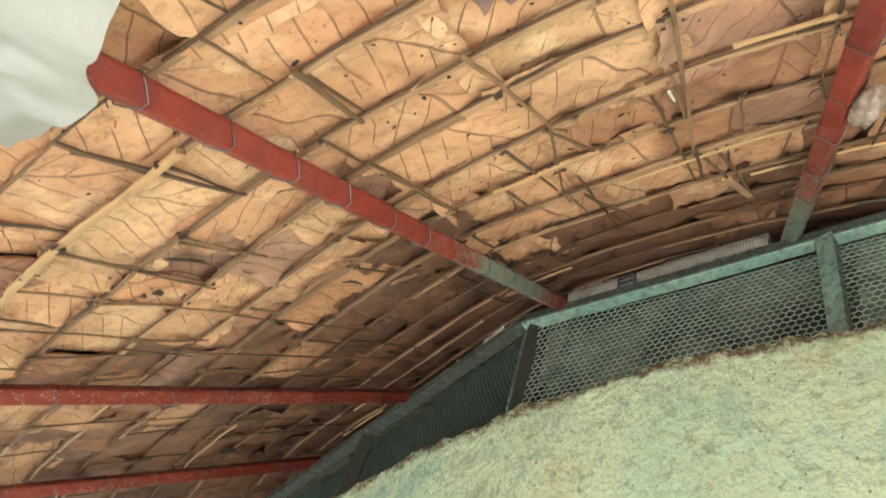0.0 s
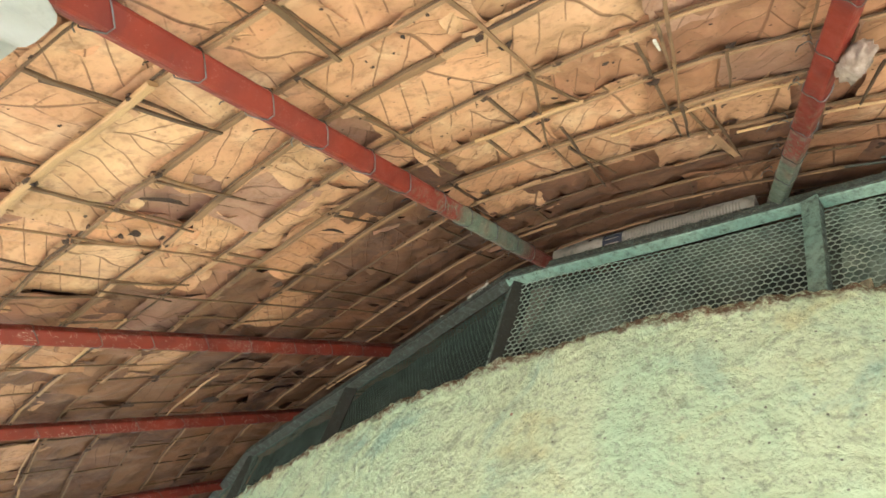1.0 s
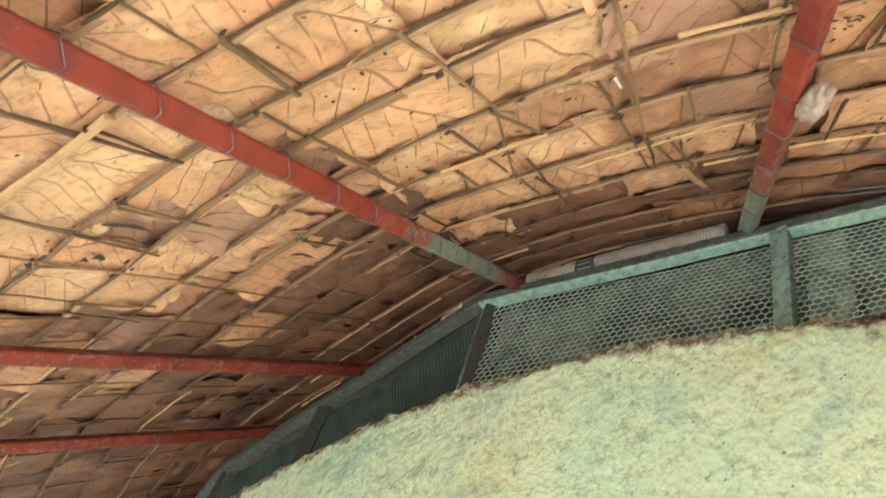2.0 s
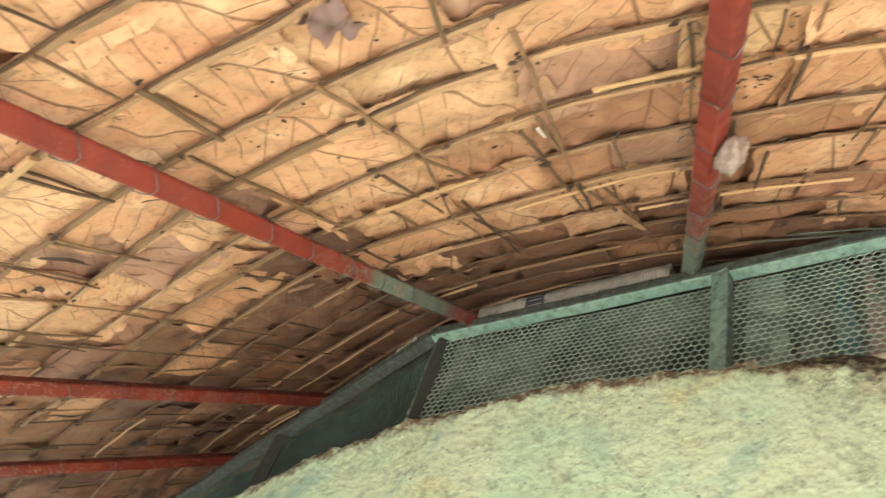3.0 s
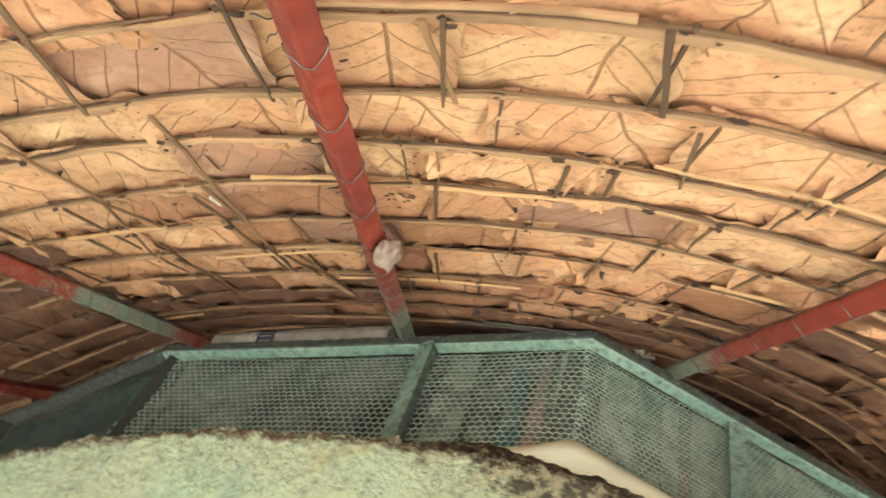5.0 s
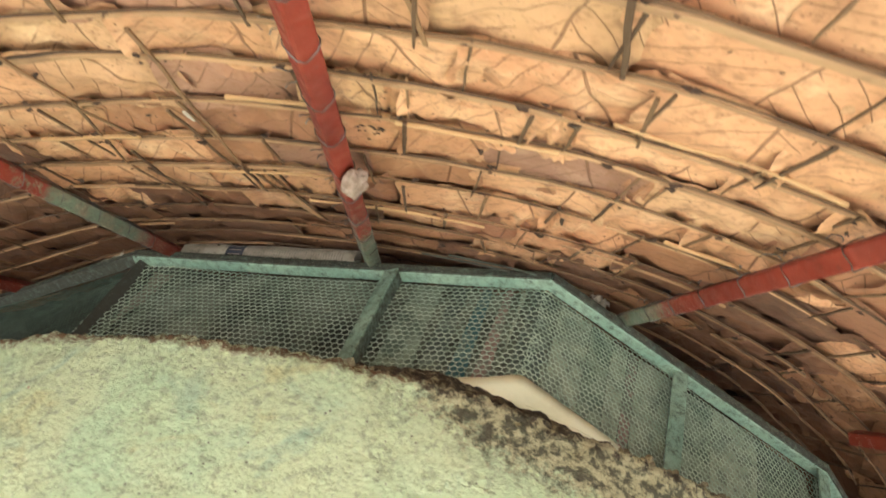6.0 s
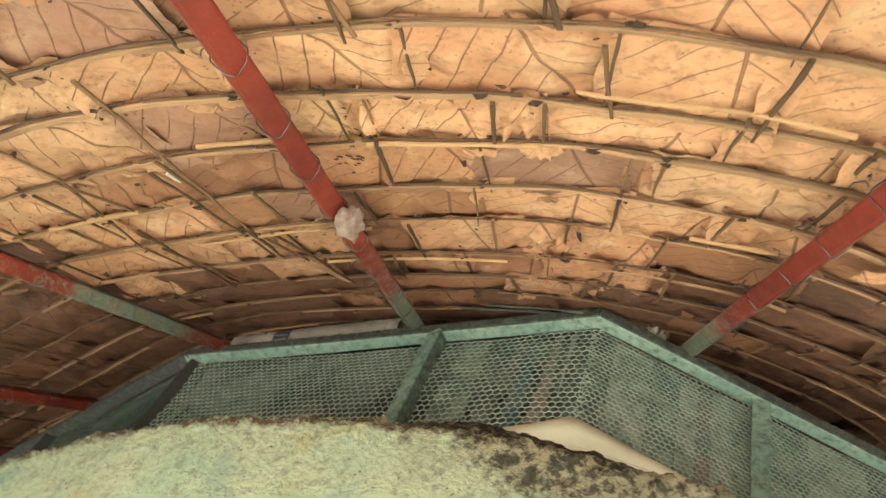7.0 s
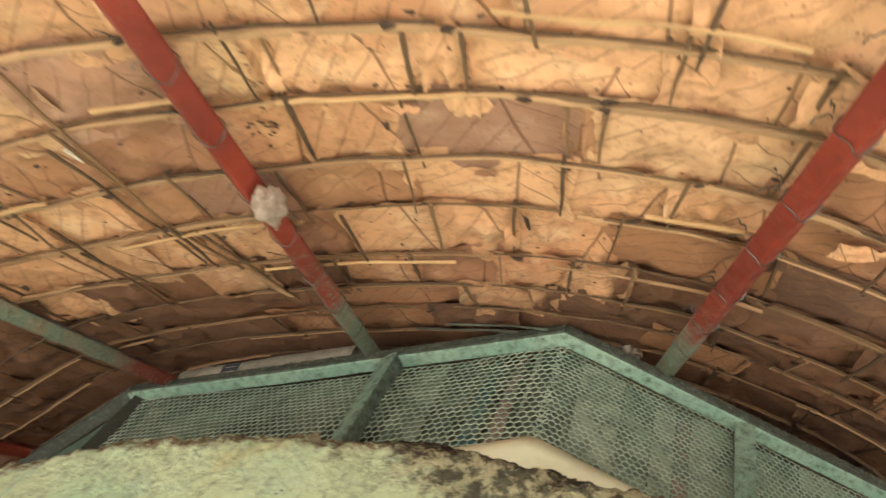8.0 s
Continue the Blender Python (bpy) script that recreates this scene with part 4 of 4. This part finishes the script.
# long thin sticks that run down the slope across several courses: bearing and drop at both ends, and thickness
STICKS = [(4.614, 0.930, 4.577, 0.780, 0.008), (4.682, 0.760, 4.690, 0.410, 0.0065), (4.689, 0.430, 4.829, 0.200, 0.0055), (4.355, 0.815, 4.41, 0.630, 0.007), (4.41, 0.640, 4.335, 0.445, 0.005),
          (4.896, 0.915, 4.903, 0.755, 0.006), (4.141, 0.92, 4.139, 0.812, 0.009), (4.389, 0.638, 4.47, 0.527, 0.006), (4.62, 0.60, 4.68, 0.33, 0.0055), (4.745, 0.405, 4.857, 0.192, 0.006),
          (4.396, 0.486, 4.412, 0.24, 0.005), (4.298, 0.626, 4.33, 0.474, 0.0055), (3.818, 0.995, 3.862, 0.815, 0.008), (3.568, 0.928, 3.550, 0.700, 0.0055), (3.679, 0.815, 3.708, 0.695, 0.006), (4.07, 0.715, 4.095, 0.55, 0.006), (5.14, 0.85, 5.185, 0.745, 0.008), (5.425, 0.845, 5.468, 0.745, 0.009), (5.53, 0.728, 5.56, 0.632, 0.006), (4.383, 0.425, 4.465, 0.275, 0.005)]
rng = random.Random(31)


def slope_stick(u0, d0, u1, d1, w, material):
    pts, ups = [], []
    n = max(6, int(abs(d0 - d1) * 60))
    for j in range(n + 1):
        uu, d = u0 + (u1 - u0) * j / n, d0 + (d1 - d0) * j / n
        q, _, _, nn = roof_frame(uu, at_drop(uu, d))
        pts.append(wobble(q + nn * (LEAF_H - 0.008), 11.0, 0.003))
        ups.append(tuple(nn))
    v, f, uv = sweep(pts, ups, box_profile(w, 0.0045, 0.001), taper=[1.0 - 0.3 * j / n for j in range(n + 1)])
    roof_part("twig", mesh_of("twig", v, f, material, uv))


for row in STICKS:
    slope_stick(*row, rng.choice((STICK, TWIG)))
for u0 in (2.62, 3.10, 3.24, 3.42):
    k = 14
    while k > 4:
        span = rng.choice((1, 1, 2, 2, 3))
        lo = max(k - span, 3)
        if rng.random() < 0.72:
            a = u0 + rng.uniform(-0.03, 0.03)
            slope_stick(a, batten_drop(a, k) + 0.012, a + rng.uniform(-0.05, 0.05), batten_drop(a, lo) - 0.014, rng.uniform(0.003, 0.0055), rng.choice((STICK, STICK, TWIG)))
        k -= span
# loose lengths of cut bamboo pushed in beside the battens
for u0, u1, k, w, shift in ((3.42, 3.905, 12, 0.012, 0.006), (4.20, 4.475, 8, 0.009, 0.012), (5.50, 5.90, 10, 0.006, 0.026), (5.13, 5.45, 9, 0.006, 0.004), (5.78, 6.0, 7, 0.007, 0.03), (4.78, 4.97, 9, 0.008, 0.022)):
    strip(u0, u1, k, w, 0.006, LEAF_H - 0.010, shift, FRESH, "cut_stick")
strip(5.20, 5.53, 3, 0.007, 0.005, LEAF_H - 0.012, 0.018, POST_DEEP_SHADE, "painted_stick")
strip(5.30, 5.62, 3, 0.004, 0.005, LEAF_H - 0.010, 0.034, RAIL_SHADED, "painted_stick")
# a wide chip at the foot of one stick, and a pale stub
slope_stick(4.768, 0.30, 4.842, 0.206, 0.018, BATTEN)
slope_stick(4.656, 0.592, 4.662, 0.570, 0.005, SCRAP)
# tears drawn as dark flakes: place, length along the slope and across it
for u0, d0, run, wide in ((3.628, 0.775, 0.050, 0.012), (3.49, 0.763, 0.012, 0.022), (3.47, 0.775, 0.007, 0.016), (3.376, 0.471, 0.012, 0.030), (2.5, 0.453, 0.014, 0.03), (2.17, 0.264, 0.03, 0.05), (2.145, 0.433, 0.016, 0.04),
                          (4.089, 0.398, 0.012, 0.020), (3.697, 0.516, 0.028, 0.008), (5.542, 0.575, 0.006, 0.026), (5.53, 0.290, 0.007, 0.022), (5.305, 0.545, 0.010, 0.010), (5.55, 0.375, 0.026, 0.008), (4.39, 0.70, 0.007, 0.024)):
    c, lv, hl, nn = roof_frame(u0, at_drop(u0, d0))
    c = c + nn * (LEAF_H - 0.007)
    pts = []
    for i in range(14):
        a = i * math.pi / 7
        g = 1 + 0.45 * noise.noise(Vector((math.cos(a) * 1.7, math.sin(a) * 1.7, u0 * 9)))
        pts.append(c + (lv * math.cos(a) * wide * 0.5 + hl * math.sin(a) * run) * g + nn * 0.003 * math.cos(2 * a))
    crumbs.append((pts + [c - nn * 0.0006, c + nn * 0.002], [(i, (i + 1) % 14, 14) for i in range(14)] + [((i + 1) % 14, i, 15) for i in range(14)], [(0, 0)] * 16))
# insect holes in one leaf beside a rafter, drawn as dark flakes
rng = random.Random(8)
for _ in range(15):
    c, lv, hl, nn = roof_frame(5.085 + rng.gauss(0, 0.028), at_drop(5.085, 0.556 + rng.gauss(0, 0.013)))
    c = c + nn * (LEAF_H - 0.003)
    a0, r = rng.uniform(0, 3), rng.uniform(0.003, 0.0065)
    e1, e2 = lv * math.cos(a0) + hl * math.sin(a0), hl * math.cos(a0) - lv * math.sin(a0)
    pts = [c + e1 * math.cos(a) * r * rng.uniform(0.8, 1.5) + e2 * math.sin(a) * r * 0.55 for a in (0.2, 1.3, 2.4, 3.4, 4.5, 5.5)]
    crumbs.append((pts + [c - nn * 0.001, c + nn * 0.002], [(i, (i + 1) % 6, 6) for i in range(6)] + [((i + 1) % 6, i, 7) for i in range(6)], [(0, 0)] * 8))
v, f, _ = join(crumbs)
tagged(roof_part("leaf_crumb", mesh_of("leaf_crumb", v, f, SOIL_DARK), "dark crumbled leaf bits, with dark flakes drawn as holes and tears"), kind="stuff")

# ---------------------------------------------------------------- small things
def build_newspaper():
    a, b = Vector((-0.06, 1.515)), Vector((0.372, 1.243))
    d, out = edge_dirs(a, b)
    top = thing("newspaper", "folded yellowed newspaper tucked between ring rail and thatch", "newspaper", at=(0.15, 1.37, RAIL_Z + 0.025))
    bpy.context.view_layer.update()
    inv = top.matrix_world.inverted()

    def at(x, y, lift=0.0):
        """x metres along, y up the bulging front."""
        w = y / 0.062
        p = a + d * x + out * (0.034 + 0.014 * math.sin(w * 2.6) + lift)
        return Vector((p.x, p.y, RAIL_Z + 0.025 + y + 0.004 * noise.noise(Vector((x * 9, w, 0)))))

    def patch(x0, x1, y0, y1, lift, nx=2, ny=3):
        verts = [at(x0 + (x1 - x0) * i / nx, y0 + (y1 - y0) * j / ny, lift) for j in range(ny + 1) for i in range(nx + 1)]
        faces = [(j * (nx + 1) + i, j * (nx + 1) + i + 1, (j + 1) * (nx + 1) + i + 1, (j + 1) * (nx + 1) + i) for j in range(ny) for i in range(nx)]
        return verts, faces, [(0, 0)] * len(verts)

    length = (b - a).length
    v, f, u = patch(0, length, 0, 0.062, 0, 40, 8)
    n = len(v)
    back = [q + Vector((*(out * -0.03), 0)) for q in v]
    f2 = [tuple(i + n for i in q[::-1]) for q in f]
    rim = [(i, i + 1, n + i + 1, n + i) for i in range(40)] + [(8 * 41 + i + 1, 8 * 41 + i, n + 8 * 41 + i, n + 8 * 41 + i + 1) for i in range(40)]
    ob = part("folded_sheet", mesh_of("folded_sheet", v + back, f + f2 + rim, NEWS, smooth=True), top)
    ob.matrix_parent_inverse = inv
    ob = part("printed_block", mesh_of("printed_block", *patch(0.138, 0.190, 0.004, 0.056, 0.0012, 4, 6)[:2], NAVY), top, "dark navy printed block")
    ob.matrix_parent_inverse = inv
    lines = [patch(0.146, 0.182, y, y + 0.003, 0.0022) for y in (0.016, 0.030, 0.044)]
    ob = part("pale_print", mesh_of("pale_print", *join(lines)[:2], WHITE_INK), top, "unreadable pale lines")
    ob.matrix_parent_inverse = inv
    r = random.Random(6)
    lines = []
    x = 0.198
    while x < length - 0.03:
        lines.append(patch(x, x + 0.0035, 0.008 + r.uniform(0, 0.006), 0.046 + r.uniform(-0.015, 0.006), 0.0012, 1, 4))
        x += 0.0075
    ob = part("small_print", mesh_of("small_print", *join(lines)[:2], GREY_INK), top, "rows of unreadable small print")
    ob.matrix_parent_inverse = inv


build_newspaper()


def build_scrap(name, label, cat, centre, u, v, w, h, mat, seed, fold=0.02):
    verts, faces = [], []
    u, v = Vector(u).normalized(), Vector(v).normalized()
    n = u.cross(v)
    r = random.Random(seed)
    nu, nv = 10, 6
    for side in (0, 1):
        for j in range(nv + 1):
            for i in range(nu + 1):
                a, b = 2 * i / nu - 1, 2 * j / nv - 1
                e = 1 + 0.12 * noise.noise(Vector((a * 2, b * 2, seed + 0.5)))
                p = Vector(centre) + u * a * w / 2 * e + v * b * h / 2 * e
                verts.append(p + n * (fold * noise.noise(Vector((a * 1.5, b * 1.5, seed + 9.0))) + 0.0008 * side))
    k = (nu + 1) * (nv + 1)
    for side in (0, 1):
        for j in range(nv):
            for i in range(nu):
                q = side * k + j * (nu + 1) + i
                f = (q, q + 1, q + nu + 2, q + nu + 1)
                faces.append(f if side else f[::-1])
    ob = new(name, mesh_of(name, verts, faces, mat, smooth=True))
    return tagged(ob, label, cat)


build_scrap("paper_scrap", "torn white paper scrap stuck between rail and thatch", "paper", (-0.271, 1.663, 3.156), (0.60, -0.75, 0.25), (-0.25, -0.1, 0.95), 0.085, 0.036, SCRAP, 3)
build_scrap("paper_scrap", "small torn white paper scrap resting on the dusty rail", "paper", (-0.365, 1.785, 3.142), (0.60, -0.75, 0.1), (-0.2, -0.1, 0.95), 0.045, 0.02, SCRAP, 14)


def build_nest():
    bm = bmesh.new()
    bmesh.ops.create_icosphere(bm, subdivisions=4, radius=1.0)
    for v in bm.verts:
        c = v.co.copy()
        f = 1 + 0.34 * noise.noise(c * 1.9) + 0.16 * noise.noise(c * 4.5) + 0.05 * noise.noise(c * 11)
        pit = (c - Vector((0.45, -0.55, -0.7)).normalized()).length
        f -= 0.5 * max(0.0, 0.30 - pit)
        pit = (c - Vector((0.1, -0.85, -0.5)).normalized()).length
        f -= 0.35 * max(0.0, 0.22 - pit)
        v.co = Vector((c.x * 0.020, c.y * 0.046, c.z * 0.024)) * f
    for f in bm.faces:
        f.smooth = True
    me = bpy.data.meshes.new("wasp_nest")
    bm.to_mesh(me)
    bm.free()
    me.materials.append(NEST)
    ob = new("wasp_nest", me)
    p = roof_at(5, 0.79, H_RAFTER - 0.016)
    ob.matrix_world = Matrix.Translation(p + Vector((0.029, 0.0, 0.0))) @ pose(0, 0, 0, 38, 0, 0)
    tagged(ob, "pale dried mud wasp nest stuck to the red rafter", "nest")


build_nest()


def build_plastic():
    """Crumpled white plastic hung over the outer end of a rafter."""
    rim = [Vector(q) for q in ((-0.30, 0.19, 1.93), (-0.372, 0.272, 1.975), (-0.428, 0.338, 2.022), (-0.462, 0.372, 2.035), (-0.54, 0.43, 2.09), (-0.63, 0.49, 2.14), (-0.75, 0.56, 2.20))]
    away = Vector((-0.30, -0.62, -0.30))
    nu, nv = 48, 30
    verts, faces = [], []
    for side in (0, 1):
        for j in range(nv + 1):
            for i in range(nu + 1):
                w = i / nu * (len(rim) - 1)
                q = min(int(w), len(rim) - 2)
                p = rim[q].lerp(rim[q + 1], w - q) + away * (j / nv) * 0.8
                t = j / nv
                p = p + Vector((0.2, -0.3, -0.9)) * (0.05 * math.sin(t * 3.0))
                p = p + noise.noise_vector(p * 7.0) * 0.020 * min(1, 0.25 + 3 * t) + noise.noise_vector(p * 19.0) * 0.013 + Vector((0, 0, 0.0012 * side))
                verts.append(p)
    k = (nu + 1) * (nv + 1)
    for side in (0, 1):
        for j in range(nv):
            for i in range(nu):
                q = side * k + j * (nu + 1) + i
                f = (q, q + 1, q + nu + 2, q + nu + 1)
                faces.append(f if side else f[::-1])
    ob = new("plastic_sheet", mesh_of("plastic_sheet", verts, faces, PLASTIC, smooth=True))
    tagged(ob, "crumpled translucent white plastic sheet hanging from the rafter's end", "plastic sheet")


build_plastic()


def build_card(name, label, radius, tops, lows, seed):
    """Card bent along the wall top; tops and lows give its outline as pairs of x and height."""
    nu, nv = 60, 6
    verts, faces = [], []
    x0, x1 = tops[0][0], tops[-1][0]
    for side in (0, 1):
        for j in range(nv + 1):
            for i in range(nu + 1):
                x, t = x0 + (x1 - x0) * i / nu, j / nv
                hi = float(np.interp(x, *zip(*tops))) + 0.002 * noise.noise(Vector((x * 40, seed, 0)))
                lo = min(float(np.interp(x, *zip(*lows))), hi - 0.003)
                y = HUB.y - math.sqrt(radius ** 2 - (x - HUB.x) ** 2) + 0.0016 * side
                p = Vector((x, y, lo + (hi - lo) * t))
                verts.append(p + Vector((0, 0.005, 0)) * noise.noise(p * 9 + Vector((seed, 0, 0))))
    k = (nu + 1) * (nv + 1)
    for side in (0, 1):
        for j in range(nv):
            for i in range(nu):
                q = side * k + j * (nu + 1) + i
                f = (q, q + 1, q + nu + 2, q + nu + 1)
                faces.append(f if not side else f[::-1])
    rim = [(nv * (nu + 1) + i, nv * (nu + 1) + i + 1, k + nv * (nu + 1) + i + 1, k + nv * (nu + 1) + i) for i in range(nu)]
    ob = new(name, mesh_of(name, verts, faces + rim, CARD, smooth=True))
    tagged(ob, label, "cardboard")


build_card("card_sheet", "bent cream cardboard sheet standing on the wall top against netting", 1.99, [(0.62, 2.72), (0.66, 2.745), (0.72, 2.772), (0.775, 2.806), (0.79, 2.806), (1.046, 2.70), (1.30, 2.648)], [(0.62, 2.62), (1.30, 2.612)], 1.0)
build_card("card_strip", "narrow folded cream card strip lying along the crumbling wall top", 2.012, [(0.80, 2.712), (0.90, 2.700), (1.046, 2.672), (1.30, 2.63)], [(0.80, 2.703), (0.90, 2.690), (1.046, 2.661), (1.30, 2.615)], 5.0)


def build_rim_soil():
    """Crumbs of earth along the top edge of the wall."""
    r = random.Random(17)
    pieces = []
    for _ in range(2600):
        a = radians(r.uniform(-84, 28))
        d = abs(r.gauss(0, 0.03)) + r.uniform(-0.004, 0.02)
        more = r.choice((1.4, 2.4)) if a > radians(-24) else 1.0
        R = wall_radius(math.degrees(a)) - 0.012 - d
        c = Vector((HUB.x + math.sin(a) * R, HUB.y - math.cos(a) * R, WALL_TOP + r.uniform(-0.012, 0.006) * more - 0.010 * (d < 0.012)))
        q = r.uniform(0.0018, 0.0065) * more
        pts = [c + Vector((r.uniform(0.5, 1.2) * q * x, r.uniform(0.5, 1.2) * q * y, r.uniform(0.5, 1.2) * q * z)) for x, y, z in ((1, 0, 0), (-1, 0, 0), (0, 1, 0), (0, -1, 0), (0, 0, 1), (0, 0, -1))]
        pieces.append((pts, [(0, 2, 4), (2, 1, 4), (1, 3, 4), (3, 0, 4), (2, 0, 5), (1, 2, 5), (3, 1, 5), (0, 3, 5)], [(0, 0)] * 6))
    v, f, _ = join(pieces)
    ob = new("soil_crumbs", mesh_of("soil_crumbs", v, f, SOIL))
    tagged(ob, "brown crumbs of earth along the top of the mud wall", "soil", kind="stuff")


build_rim_soil()


def build_rail_dust():
    """Crusts of dust along the outer top edge of the rails."""
    r = random.Random(29)
    pieces = []
    for i in range(1, 4):
        a, b = Vector(CORNERS[i]), Vector(CORNERS[i + 1])
        d, out = edge_dirs(a, b)
        for _ in range(int((b - a).length * 1500)):
            p = a + d * r.uniform(0, (b - a).length) + out * (0.0395 + abs(r.gauss(0, 0.0010)))
            c = Vector((p.x, p.y, RAIL_Z + 0.027 - abs(r.gauss(0, 0.011))))
            q = r.uniform(0.0008, 0.0024)
            pts = [c + Vector((r.uniform(0.5, 1.3) * q * x, r.uniform(0.5, 1.3) * q * y, r.uniform(0.4, 1.0) * q * z)) for x, y, z in ((1, 0, 0), (-1, 0, 0), (0, 1, 0), (0, -1, 0), (0, 0, 1), (0, 0, -1))]
            pieces.append((pts, [(0, 2, 4), (2, 1, 4), (1, 3, 4), (3, 0, 4), (2, 0, 5), (1, 2, 5), (3, 1, 5), (0, 3, 5)], [(0, 0)] * 6))
    v, f, _ = join(pieces)
    ob = new("rail_dust", mesh_of("rail_dust", v, f, DUST))
    tagged(ob, "grey crusted dust along the ring's green rails", "dust", kind="stuff")


build_rail_dust()


def build_soil_heap():
    """A low ridge of fallen earth on the wall top."""
    angles = np.arange(-29, 26, 0.2)
    cross = [(0.030, 0.0), (0.036, 0.2), (0.043, 0.4), (0.051, 0.6), (0.060, 0.78), (0.070, 0.93), (0.082, 1.0), (0.096, 0.96), (0.112, 0.7), (0.14, 0.0)]
    verts, faces = [], []
    for a in angles:
        w = float(np.interp(a, (-29, -21, -17.8, -12.5, -5.8, 1.4, 10, 26), (0.0, 0.72, 0.86, 0.66, 0.34, 0.10, 0.03, 0.0)))
        for d, t in cross:
            r = R_WALL - d
            p = Vector((HUB.x + math.sin(radians(a)) * r, HUB.y - math.cos(radians(a)) * r, WALL_TOP - 0.012 + 0.120 * t * w))
            verts.append(p + noise.noise_vector(p * 22.0) * 0.006 + noise.noise_vector(p * 60.0) * 0.006 + noise.noise_vector(p * 130.0) * 0.003)
    k = len(cross)
    for i in range(len(angles) - 1):
        for j in range(k - 1):
            q = i * k + j
            faces.append((q, q + k, q + k + 1, q + 1))
    ob = new("earth_ridge", mesh_of("earth_ridge", verts, faces, RIDGE))
    tagged(ob, "low ridge of dark fallen earth on the mud wall's top", "soil")


build_soil_heap()
build_scrap("paper_wad", "small grey crumpled paper wad beside a rafter on the rail", "paper", (0.915, 0.955, 3.152), (0.9, 0.1, 0.2), (0.0, 0.5, 0.85), 0.05, 0.03, NEWS, 7, 0.03)
build_scrap("torn_leaf", "torn grey dry leaf flap hanging under the thatch", "leaf", roof_at(4.452, 1.362, LEAF_H - 0.014), (0.9, -0.4, 0.0), (0.3, 0.6, 0.6), 0.05, 0.055, LEAF_PURPLE, 12, 0.02)
build_scrap("leaf_flap", "loose pale dry leaf flap hanging beside a red rafter", "leaf", roof_at(6.16, 0.66, LEAF_H - 0.020), (0.95, -0.2, 0.1), (0.0, 0.75, 0.6), 0.06, 0.045, LEAF, 33, 0.008)
